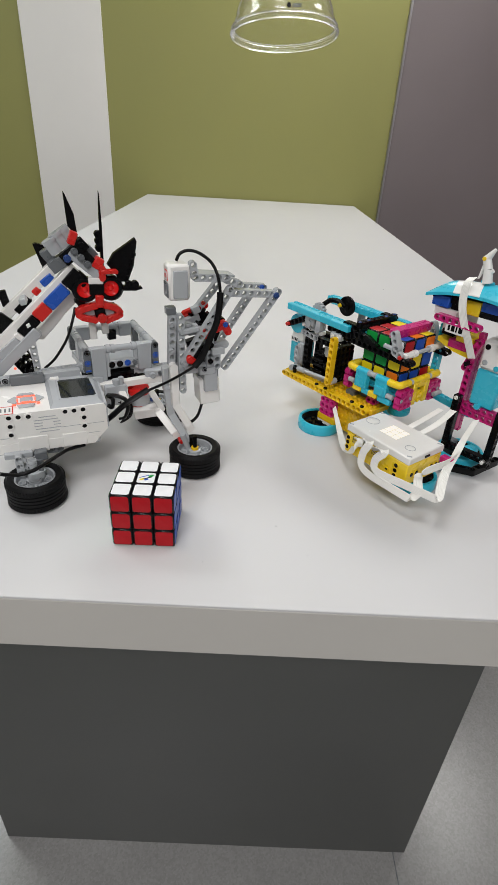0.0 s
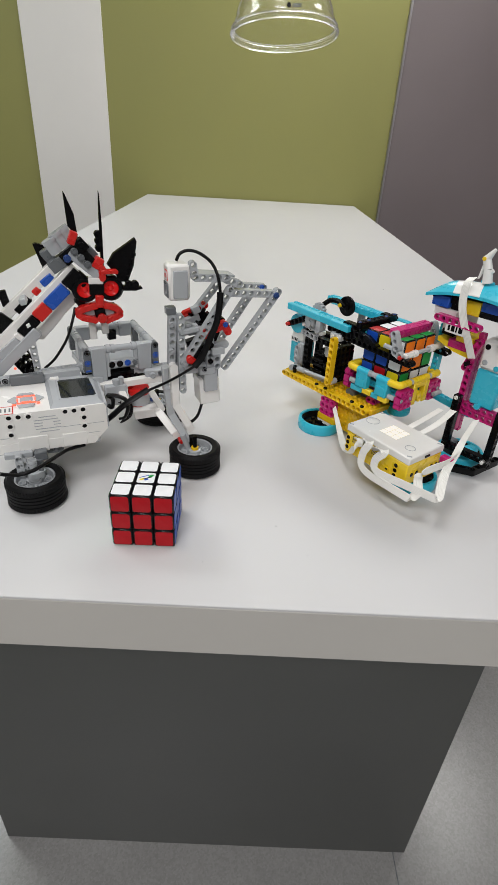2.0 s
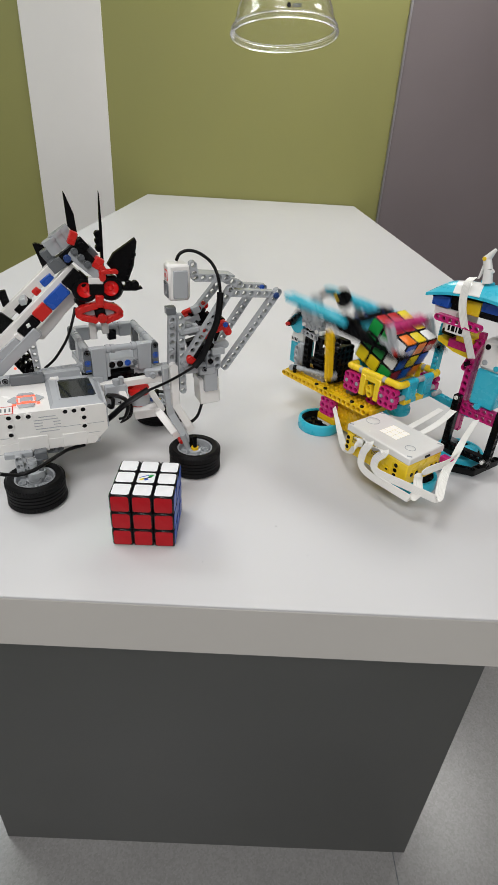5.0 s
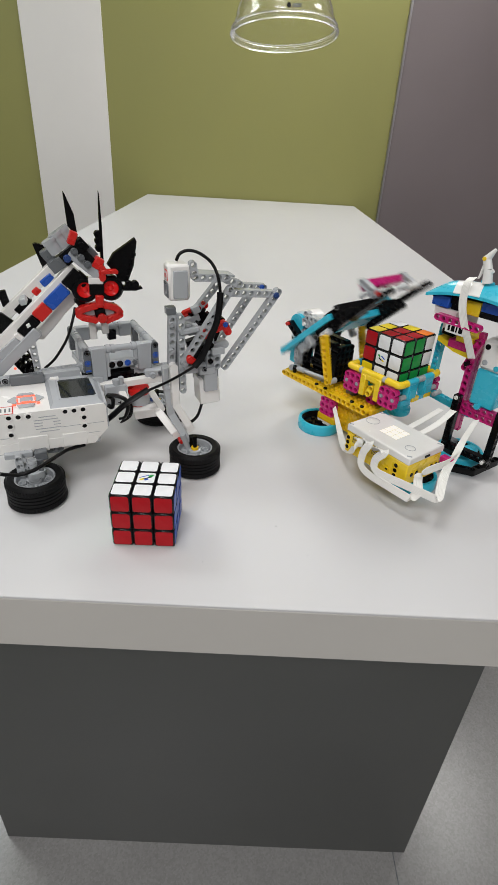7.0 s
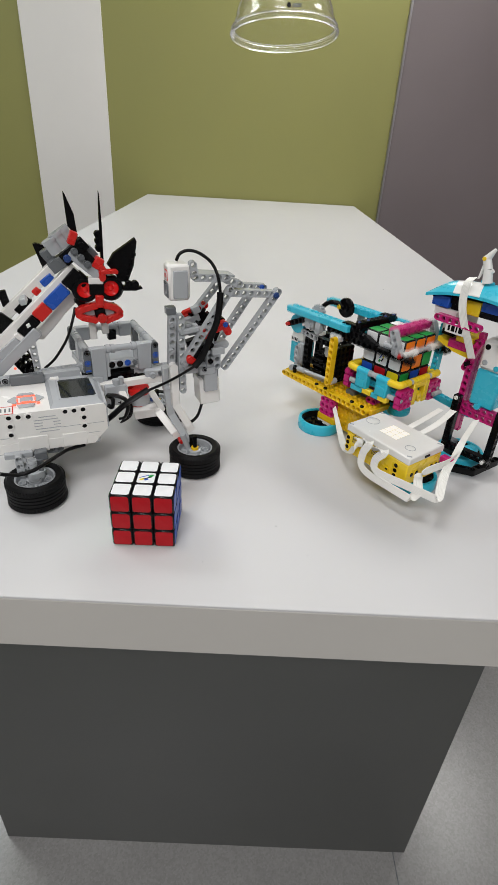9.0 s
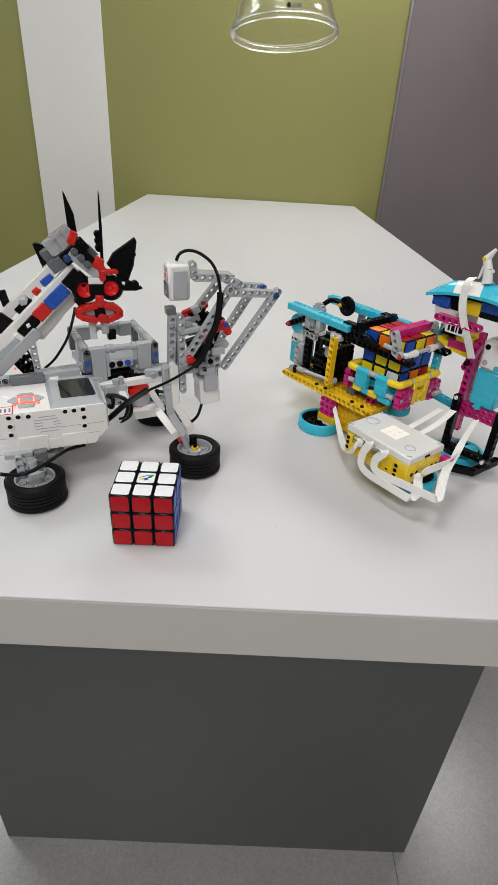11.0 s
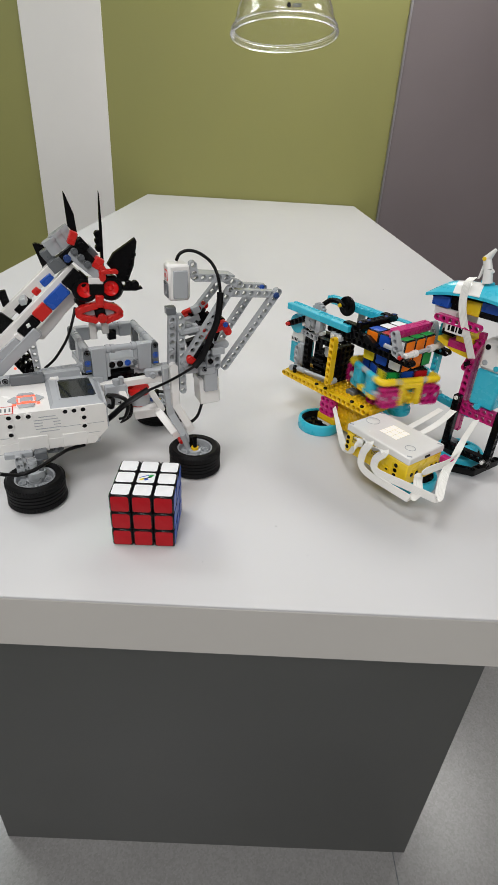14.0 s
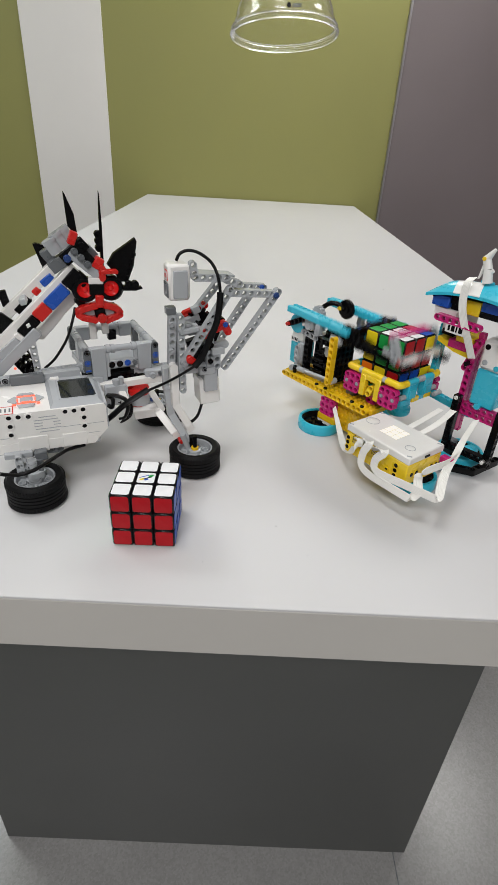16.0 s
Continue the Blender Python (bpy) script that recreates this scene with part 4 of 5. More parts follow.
part("button_light", bm, BUTTONGLOW, brick, "red glowing button light")
holes = [(-92.6, -0.0, 83.4), (-84.0, 0.0, 83.3), (-74.9, 0.0, 82.6), (-92.7, -0.0, 74.0), (-93.2, -0.0, 64.5), (-40.4, -0.0, 83.3), (-31.7, -0.0, 83.3), (-22.9, -0.0, 83.4), (-22.7, -0.0, 74.3), (-23.2, -0.0, 64.5)]
for x, y, z in holes:
    bm = B()
    lathe(bm, [(2.35, 0), (2.35, 1.0), (2.7, 1.2), (3.5, 1.2), (3.8, 0.9), (3.8, 0)], 20, basis_mm((x, 0, z), X, Z), close=True)
    part("hole_ring", bm, WHITE, brick)
    # black disc in place of the shade within the uncut hole
    bm = B()
    rod(bm, (x, -0.3, z), (x, 0.8, z), 2.4, 14)
    part("hole", bm, BLACK, brick)
gc = Vector((-57.8, 0.0, 69.2))
# raised bars, grey to suggest the shade inside recessed speaker slots
bm = B()
for k, (a, b) in enumerate(((-8, 8), (-13, 10), (-13, -5), (5, 12), (-13, -5), (5, 12), (-12, 12), (-9, 10))):
    z = gc.z + 11 - [0, 3.2, 6.4, 6.4, 9.6, 9.6, 13, 16.4][k]
    span(bm, (gc.x + a, -0.35, z - 0.42), (gc.x + b, 0.4, z + 0.42), 0.1)
part("speaker_slot", bm, LGREY, brick, "grey bars standing for the shade in speaker slots")
part("label", box(B(), (-95, 8.5, 87.2), (14, 17, 0.5), 0.1), WHITE, brick, "small white label with red border")
for dx, dy, sx, sy in ((0, 8.2, 14, 0.8), (0, -8.2, 14, 0.8), (6.6, 0, 0.8, 16), (-6.6, 0, 0.8, 16)):
    part("label_border", box(B(), (-95 + dx, 8.5 + dy, 87.5), (sx, sy, 0.3), 0.05), RED, brick)
for k in range(3):
    part("label_bar", box(B(), (-99 + 4 * k, 9, 87.5), (1.6, 8, 0.3), 0.05), DGREY, brick)


def strut(name, pts, w, t, mat, label="", flat=(0, 1, 0), rnd=False, parent=None):
    """A bar along the points, w high and t thick; rnd: with round ends and joints."""
    bm = B()
    for a, b in zip(pts, pts[1:]):
        a, b = Vector(a), Vector(b)
        d = b - a
        y = Vector(flat) - d.normalized() * Vector(flat).dot(d.normalized())
        box(bm, (a + b) / 2, (d.length + (w * 0.6 if len(pts) > 2 and not rnd else 0.2), t, w), 0.8, basis((0, 0, 0), d, y).to_3x3())
    if rnd:
        f = Vector(flat).normalized()
        for p in pts:
            p = Vector(p)
            rod(bm, p - f * (t / 2 - 0.06), p + f * (t / 2 - 0.06), w / 2 - 0.04, 20)
    return part(name, bm, mat, parent or bot, label)


# supports at the front wheel
bm = B()
ringed(bm, (-78, -23, 27), (-78, -22, 46), 4.4)
rod(bm, (-78, -23, 24), (-78, -23, 28), 5.4, 18)
part("wheel_mount", bm, LGREY, bot)
strut("mount_link", [(-80.1, -26.0, 30.2), (-71.0, -24.0, 30.5)], 7.6, 7.6, LGREY, flat=(0.1, 0, 1), rnd=True)
pin(bot, (-70.8, -24.0, 31.8), Z, DGREY, 2.6, 8)
beam_to(bot, (-89.9, -14.0, 45.3), (-89.7, -14.0, 33.2), Y, LGREY, "mount_beam")
beam_to(bot, (-86.2, -12.0, 38.1), (-86.8, -12.0, 27.3), Y, LGREY, "mount_beam")
strut("mount_block", [(-75.0, -6.0, 41.1), (-63.0, -6.0, 41.6)], 10, 9, DGREY)
strut("mount_block", [(-72.7, -8.0, 38.5), (-73.0, -8.0, 28.9)], 9, 8, DGREY)
strut("mount_block", [(-103.0, -2.0, 43.2), (-76.6, -2.0, 43.0)], 6, 9, LGREY)
beam(bot, 7, (-98, 6, 40), X, Y, DGREY, "mount_beam")

# long rails behind the brick
strut("rail", [(-111.5, 74.0, 89.9), (-16.3, 74.0, 92.4)], 11, 8, LGREY, "light grey rail beam")
beam_to(bot, (-52.8, 82.0, 93.1), (-16.3, 82.0, 95.3), Z, LGREY, "rail_beam")
strut("rail_brick", [(-89.0, 70.0, 92.2), (-54.7, 70.0, 92.9)], 11, 7, DGREY, "dark grey rail brick")
strut("rail_cap", [(-49.4, 68.0, 90.5), (-39.9, 68.0, 90.8)], 3, 6, WHITE)
for p in ((-93.7, 70.0, 93.4), (-101.0, 70.0, 93.0), (-94.4, 72.0, 82.7), (-102.3, 72.0, 82.4)):
    pin(bot, p, Y, LGREY, 4.2, 7)
    pin(bot, Vector(p) - Vector((0, 3.2, 0)), Y, BLACK, 3.0, 2)
beam_to(bot, (-74.8, 104.0, 105.5), (-63.1, 90.0, 92.3), Y, BLACK, "rail_brace")
beam_to(bot, (-80.6, 112.0, 97.6), (-69.5, 96.0, 87.8), Y, BLACK, "rail_brace")
bm = B()
span(bm, (-100, 88, 62), (-14, 132, 74), 1)
part("rail_block", bm, DGREY, bot)

bm = B()
bmesh.ops.create_icosphere(bm, subdivisions=2, radius=1.5, matrix=Matrix.Translation((-81.7, 70.0, 105.7)))
part("indicator_light", bm, BUTTONGLOW, bot, "tiny red indicator light")

# basket, turned a little on its turntable
bk = part("basket", span(B(), (-30, -30, 92), (30, 30, 95), 0.5), LGREY, bot, "grey open basket", pose(0.0257, 0.106, 0, 0, 0, 6))
HB, ZB = 37.5, 120.0
for s in (-1, 1):
    for a in (0, 1):
        def q(x, y, z):
            return (x, y, z) if a == 0 else (y, -x, z)
        bm = B()
        rod(bm, q(-36, s * HB, ZB), q(36, s * HB, ZB), 3.6, 18)
        for x0, x1 in ((-17, -13), (-11.5, -7.5), (12, 16), (17.5, 21.5)) if a == 0 else ((-38, -20), (-17, -13), (-9, 4), (8, 12), (16, 38)):
            rod(bm, q(x0, s * HB, ZB), q(x1, s * HB, ZB), 4.9 if a == 0 else 4.4, 20)
        part("top_rail", bm, LGREY, bk)
    for t in (-1, 1):
        # outer panels of the front and back, stepped
        bm = B()
        span(bm, (t * 18, s * 33.5, 107 if s > 0 else 92 if t > 0 else 84), (t * 34, s * 42.5, 123.5), 1.0)
        part("panel", bm, LGREY, bk)
        bm = B()
        span(bm, (t * 14, s * 35, 109 if s > 0 else 94 if t > 0 else 88), (t * 18.2, s * 41, 117), 0.8)
        part("panel_step", bm, LGREY, bk)
        # corner posts with stacked pin holes
        bm = B()
        span(bm, (t * 34.5, s * 33, 96), (t * 42.5, s * 43, 121), 1.2)
        rod(bm, (t * 38.5, s * 33.2, 120), (t * 38.5, s * 42.8, 120), 3.9, 18)
        post_ = part("corner_post", bm, DGREY, bk)
        pin(post_, (t * 38.5, s * 42.4, 119.5), Y, BLACK, 3.1, 2.4)
        pin(post_, (t * 38.5, s * 42.4, 108), Y, BLUE, 3.6, 2.4)
        part("blue_bar", box(B(), (t * 38.5, s * 43, 99), (6, 1.4, 2), 0.3), BLUE, post_)
    bm = B()
    span(bm, (s * 35, -26, 90), (s * 42, 26, 98), 0.8)
    span(bm, (s * 35, -8, 98), (s * 41, 8, 116), 0.8)
    part("side_panel", bm, LGREY, bk)
    strut("rail_foot", [(-40, s * 40, 88), (-24, s * 41, 86)], 8, 8, LGREY, parent=bk)
    if s < 0:
        part("pin_bar", span(B(), (-15, s * 34, 97.5), (20, s * 40.4, 107), 0.8), LGREY, bk)
        for x, mt in ((-12, BLACK), (-3, BLACK), (6, BLUE), (15, DGREY)):
            pin(bk, (x, s * 40.4, 102), Y, mt, 3.7, 2.2)
part("cross_tile", span(B(), (-6, -30, 95), (26, 30, 97), 0.5), LGREY, bk)
part("black_clip", span(B(), (4, 33, 104), (14, 42, 116), 0.8), BLACK, bk)
bm = B()
for k in range(40):
    a = 2 * math.pi * k / 40
    box(bm, (37 * math.cos(a), 37 * math.sin(a), 80), (3, 3, 11), 0.3, Matrix.Rotation(a, 3, "Z"))
rod(bm, (0, 0, 73), (0, 0, 90), 36.6, 40)
part("turntable", bm, BLACK, bk, "black toothed turntable")

# frame below the basket
bm = B()
span(bm, (-10, 76, 70), (100, 84, 77), 0.8)
span(bm, (4, 84, 66), (60, 150, 73), 0.8)
span(bm, (20, 20, 70), (28, 80, 77), 0.8)
part("under_frame", bm, WHITE, bot)
bm = B()
dt, db = Vector((44.0, 54.0, 75.9)), Vector((44.7, 54.0, 52.6))
rod(bm, dt, dt.lerp(db, 0.26), 12.2, 32)
rod(bm, dt.lerp(db, 0.76), db, 9.4, 32)
drum = part("drum", bm, RED, bot, "red and grey motor drum")
bm = B()
rod(bm, dt.lerp(db, 0.2), dt.lerp(db, 0.82), 11.4, 32)
part("drum_core", bm, LGREY, drum)
bm = B()
rod(bm, (18.9, 50.0, 90.3), (19.3, 50.0, 70.9), 4, 14)
rod(bm, (24.6, 50.0, 92.4), (24.3, 50.0, 70.2), 3, 14)
span(bm, (6, 46, 60), (30, 66, 84), 1)
part("under_post", bm, LGREY, bot)
beam(bot, 9, (44, 78, 88), X, Z, LGREY, "tie_beam")
bm = B()
span(bm, (60, 66, 84), (104, 74, 92), 1)
part("tie_block", bm, LGREY, bot)

# legs to the second wheel
strut("leg", [(68.6, 14.0, 86.5), (71.2, 12.0, 58.6), (84.6, -2.0, 32.7)], 8.2, 8, LGREY, "grey bent leg", rnd=True)
strut("leg", [(73.5, 6.0, 117.0), (75.1, 6.0, 73.0), (89.2, 0.0, 45.5)], 8.6, 8, WHITE, "white bent leg", rnd=True)
strut("leg", [(61.0, 32.0, 53.8), (74.8, 8.0, 34.7)], 8.6, 8, WHITE, "white leg", rnd=True)
strut("leg_block", [(67.7, 20.0, 112.0), (68.2, 20.0, 85.3)], 7, 7, LGREY)
strut("under_beam", [(-1.2, 58.0, 79.6), (69.1, 50.0, 87.4)], 8, 8, WHITE, "white beam below the basket", rnd=True)
strut("housing", [(35.9, 44.0, 48.5), (67.1, 38.0, 52.9)], 11, 14, WHITE, "white motor housing")
strut("housing_rib", [(55.1, 36.0, 76.9), (65.5, 34.0, 56.5)], 7, 8, WHITE, rnd=True)
strut("tie", [(55.5, 52.0, 93.0), (80.3, 46.0, 96.2)], 8.5, 8, LGREY, rnd=True)
pin(bot, (59.5, 47.0, 92.5), Y, LGREY, 3.4, 8)
bm = B()
rod(bm, (79.2, -5.0, 39.7), (86.3, -5.0, 19.2), 3.4, 12)
part("foot_pin", bm, LGREY, bot)
pin(bot, (78.0, -2.0, 30.9), Y, RED, 2.6, 9)
pin(bot, (55.3, 36.0, 67.0), Y, NAVY, 2.2, 3)
strut("axle_block", [(90.3, -5.0, 36.4), (91.0, -5.0, 21.4)], 7, 7, BLACK)

# sensor tower
beam_to(bot, (75.1, 14.0, 173.8), (73.0, 14.0, 113.9), Y, LGREY, "tower_beam")
beam_to(bot, (81.6, 6.0, 170.0), (83.0, 6.0, 93.7), Y, LGREY, "tower_beam")
strut("tower_cap", [(73.4, 14.0, 179.1), (73.8, 14.0, 171.5)], 10, 10, DGREY)
strut("tower_side", [(80.3, 30.0, 168.8), (80.4, 30.0, 113.4)], 8, 20, LGREY)
strut("tower_bridge", [(83.0, 14.0, 151.9), (102.5, 14.0, 155.3)], 9, 8, LGREY)
strut("tower_bridge", [(76.3, 10.0, 111.9), (114.3, 10.0, 111.2)], 9, 8, LGREY, rnd=True)
beam_to(bot, (113.1, 6.0, 151.0), (113.7, 6.0, 104.9), Y, LGREY, "tower_beam")
beam_to(bot, (120.3, 4.0, 131.1), (120.6, 4.0, 118.2), Y, LGREY, "tower_beam")
strut("connector", [(120.9, 6.0, 136.6), (129.1, 6.0, 138.5)], 9, 9, LGREY, rnd=True)
pin(bot, (112.2, 1.0, 140.4), Y, BLACK, 3, 9)
mm = strut("motor", [(114.6, 28.0, 137.1), (116.4, 28.0, 88.5)], 24, 22, DGREY, "grey and white motor")
strut("motor_end", [(113.8, 18.0, 98.6), (115.4, 18.0, 69.0)], 23, 24, WHITE, "white motor end")
strut("motor_trim", [(113.6, 12.0, 110.4), (114.6, 12.0, 85.9)], 15, 22, LGREY)
bm = B()
gcx, gcz = (109.9, 34.0, 157.7)[0], (109.9, 34.0, 157.7)[2]
for k in range(12):
    a = 2 * math.pi * k / 12
    box(bm, (gcx + 11 * math.cos(a), 34, gcz + 11 * math.sin(a)), (4, 6, 2.6), 0.4, Matrix.Rotation(-a, 3, "Y"))
rod(bm, (gcx, 31, gcz), (gcx, 37, gcz), 10, 24)
part("gear", bm, BLACK, bot, "black gear")
strut("gear_mount", [(92.9, 34.0, 154.5), (109.9, 34.0, 160.8)], 8, 8, LGREY)
strut("gear_mount", [(101.2, 30.0, 167.5), (108.7, 30.0, 171.3)], 8, 8, LGREY)
strut("red_beam", [(96.5, 40.0, 162.4), (118.1, 40.0, 170.9)], 7, 7, RED, rnd=True)
strut("red_beam", [(106.8, 4.0, 150.9), (127.8, 4.0, 160.3), (131.8, 4.0, 152.7)], 8, 8, RED, "red bent beam", rnd=True)
pin(bot, (128.2, -0.0, 160.9), Y, BLUE, 2.8, 4)
strut("hinge", [(115.8, 12.0, 142.5), (125.4, 12.0, 166.5)], 12, 10, BLACK)
# parallel linkage
beam_to(bot, (128.3, -0.0, 115.0), (182.7, -0.0, 189.3), Y, LGREY, "link_beam")
beam_to(bot, (83.5, 0.0, 123.4), (133.7, 0.0, 199.6), Y, LGREY, "link_beam")
beam_to(bot, (100.3, 40.0, 155.9), (131.8, 40.0, 193.3), Y, LGREY, "link_beam")
beam_to(bot, (134.0, 40.0, 127.4), (171.8, 40.0, 181.8), Y, LGREY, "link_beam")
beam_to(bot, (132.0, 3.0, 193.3), (179.4, 3.0, 189.8), Y, LGREY, "link_beam")
beam_to(bot, (154.0, 40.0, 190.0), (183.6, 40.0, 187.4), Y, LGREY, "link_beam")
beam_to(bot, (95.9, 2.0, 210.0), (126.3, 2.0, 208.9), Y, LGREY, "link_beam")
beam_to(bot, (127.6, 4.0, 206.7), (144.3, 4.0, 201.0), Y, LGREY, "link_beam")
strut("link_plate", [(104.9, 22.0, 209.5), (141.5, 22.0, 206.5)], 3, 20, LGREY)
pin(bot, (182.2, -1.0, 189.5), Y, NAVY, 3.2, 9)
pin(bot, (182.8, 38.0, 188.0), Y, BLUE, 2.6, 9)
pin(bot, (88.8, -3.0, 127.9), Y, RED, 4.2, 9)
pin(bot, (91.9, -3.0, 125.7), Y, RED, 3.4, 9)
pin(bot, (83.5, 0.0, 123.4), Y, LGREY, 2.6, 9)
# colour sensor
sl = (71.0, 4.0, 205.7)
bm = B()
sx, sz = sl[0], sl[2]
span(bm, (sx - 2, 0, sz - 18), (sx + 20, 20, sz + 17), 2.5)
sen = part("colour_sensor", bm, WHITE, bot, "white and grey colour sensor")
bm = B()
span(bm, (sx + 2, -0.9, sz - 16), (sx + 18, 8, sz + 12), 1.5)
part("sensor_side", bm, LGREY, sen, "grey sensor side")
bm = B()
span(bm, (sx - 2.7, 2, sz - 16), (sx + 3, 18, sz + 0), 1.2)
part("sensor_window", bm, DGREY, sen)
sl_ = part("sensor_label", span(B(), (sx - 2.5, 3, sz + 1), (sx - 1, 13, sz + 11), 0.2), RED, sen, "white label with red border")
part("label_field", span(B(), (sx - 2.8, 3.8, sz + 1.8), (sx - 1.2, 12.2, sz + 10.2), 0.1), WHITE, sl_)
part("label_bar", span(B(), (sx - 3.0, 5, sz + 4), (sx - 1.2, 11, sz + 7.6), 0.1), RED, sl_)
beam(sen, 2, (sx + 23, 4, sz + 16), (0.1, 0, -1), Y, LGREY)

# tilting arm
strut("arm_beam", [(-98.9, 93.0, 118.4), (-7.5, 93.0, 202.6)], 13.5, 10, WHITE, "long white arm beam")
strut("arm_beam", [(-86.1, 143.0, 140.7), (-20.2, 143.0, 199.5)], 12, 10, WHITE, "long white arm beam")
strut("arm_brick", [(-39.6, 89.0, 165.5), (-19.8, 89.0, 183.6)], 13.5, 9, BLUE, "blue arm brick")
strut("arm_brick", [(-52.6, 89.0, 153.6), (-40.3, 89.0, 165.0)], 13.5, 9, RED, "red arm brick")
ab = strut("arm_brick", [(-70.2, 89.0, 136.9), (-53.2, 89.0, 153.0)], 12, 9, BLACK, "black arm brick")
strut("cross", [(-64.3, 84.0, 147.4), (-60.1, 84.0, 145.9)], 2, 2, WHITE, parent=ab)
strut("cross", [(-61.3, 84.0, 149.0), (-63.1, 84.0, 144.2)], 2, 2, WHITE, parent=ab)
strut("brick_end", [(-74.9, 88.0, 132.6), (-70.9, 88.0, 136.7)], 9, 9, WHITE, parent=ab)
strut("arm_brick", [(-104.4, 88.0, 93.6), (-53.5, 88.0, 139.7)], 11.5, 12, LGREY, "light grey arm end")
strut("arm_brick", [(-102.1, 91.0, 106.6), (-73.6, 91.0, 129.6)], 12, 12, LGREY, "light grey arm end")
strut("arm_brick", [(-18.4, 90.0, 184.5), (-4.3, 90.0, 198.5)], 15, 12, BLACK, "black arm joint")
strut("arm_brick", [(-41.6, 140.0, 175.6), (-29.6, 140.0, 184.5)], 8, 9, BLUE, "blue arm brick")
strut("arm_brick", [(-51.4, 140.0, 165.3), (-45.3, 140.0, 170.7)], 8, 9, RED, "red arm brick")
strut("arm_brick", [(-72.3, 140.0, 145.9), (-56.9, 140.0, 160.5)], 8, 9, BLACK, "black arm brick")
strut("arm_curve", [(-50.9, 112.0, 128.4), (-39.9, 112.0, 139.3), (-26.0, 112.0, 154.5), (-15.2, 112.0, 164.6), (-8.3, 112.0, 172.4)], 12, 10, WHITE, "white curved panel", rnd=True)
strut("arm_cross", [(-64.3, 110.0, 164.1), (-62.6, 126.0, 164.6)], 7, 7, LGREY)
for p in ((-71.4, 89.0, 136.4), (-56.0, 89.0, 149.5)):
    pin(bot, p, Y, WHITE, 2.6, 3)
beam_to(bot, (-61.2, 86.0, 130.3), (-59.6, 86.0, 89.5), Y, LGREY, "strut_beam")
beam_to(bot, (-71.8, 100.0, 117.9), (-62.7, 100.0, 92.3), Y, BLACK, "strut_beam")
strut("rear_fin", [(-93.0, 125.0, 127.3), (-79.0, 125.0, 141.8)], 26, 5, BLACK)
strut("rear_fin", [(-87.8, 150.0, 158.1), (-79.3, 150.0, 159.6)], 18, 5, BLACK)
# shoulder of the arm
for a, b in (((-31.0, 96.0, 230.5), (-23.4, 96.0, 217.2)), ((-24.0, 100.0, 236.2), (-15.3, 100.0, 221.8)), ((-17.2, 104.0, 239.9), (-7.2, 104.0, 225.5))):
    bm = B()
    rod(bm, a, b, 6.6, 22)
    rod(bm, a, Vector(a).lerp(Vector(b), 0.24), 7.4, 22)
    part("shoulder_tube", bm, LGREY, bot)
strut("shoulder", [(-11.0, 88.0, 234.3), (-4.2, 88.0, 231.5)], 13, 10, RED)
strut("shoulder", [(-36.1, 118.0, 207.4), (-27.3, 118.0, 213.6)], 14, 14, DGREY)
strut("shoulder", [(-31.6, 96.0, 201.6), (-12.0, 96.0, 214.7)], 12, 12, DGREY)
strut("shoulder", [(-18.8, 88.0, 210.8), (4.4, 88.0, 229.2)], 13, 9, BLACK)
strut("shoulder", [(-0.5, 90.0, 217.3), (8.1, 90.0, 207.4)], 13, 12, BLACK)
strut("shoulder", [(4.7, 98.0, 220.7), (13.1, 98.0, 211.4)], 12, 10, DGREY)
strut("shoulder", [(-9.5, 85.0, 216.8), (11.2, 85.0, 198.0)], 9, 6, LGREY, rnd=True)
strut("shoulder", [(11.4, 86.0, 210.4), (19.0, 86.0, 205.6)], 12, 9, RED)
strut("shoulder", [(-6.5, 90.0, 188.1), (1.2, 90.0, 195.4)], 14, 10, BLACK)
strut("shoulder", [(12.8, 92.0, 204.5), (20.1, 92.0, 194.9)], 9, 8, BLACK)
for p, mt in (((-15.1, 82.0, 214.2), NAVY), ((-7.7, 82.0, 220.6), DGREY), ((-0.5, 82.0, 226.5), BLACK), ((-1.9, 80.0, 214.8), DGREY), ((4.1, 80.0, 207.9), DGREY)):
    pin(bot, p, Y, mt, 3.8, 5)
# head
# head
head = part("head", span(B(), (-0.3, 100.0, 170.2), (27.5, 88.0, 190.2), 1.5), BLACK, bot, "black head with red eyes and jaw")
for ex, ey in ((-0.8, 86.0, 181.1)[::2], (26.4, 86.0, 181.7)[::2]):
    bm = B()
    lathe(bm, [(8.6, 3.4), (11.6, 3.4), (13.4, 1.2), (13.4, -7), (6, -7), (6, -3), (8.4, -2)], 32, basis_mm((ex, 85, ey), X, (0, 0, 1)), close=True)
    part("eye_ring", bm, BLACK, head, "black eye ring")
    bm = B()
    lathe(bm, [(0.05, 1.2), (2.2, 0.8), (3.4, -0.6), (5.4, -0.2), (8.0, 2.2), (8.5, 1.4), (8.5, -3), (0.05, -3)], 28, basis_mm((ex, 85.5, ey), X, (0, 0, 1)))
    part("eye", bm, EYERED, head, "glossy red eye lens")
strut("brow", [(16.7, 82.0, 199.0), (23.8, 82.0, 200.0), (32.6, 82.0, 199.7)], 4.4, 7, RED, rnd=True)
strut("brow", [(18.9, 83.0, 202.8), (18.1, 83.0, 193.5)], 7, 7, RED, rnd=True)
strut("nose", [(13.2, 80.0, 176.0), (12.0, 80.0, 163.3)], 8.4, 8, RED)
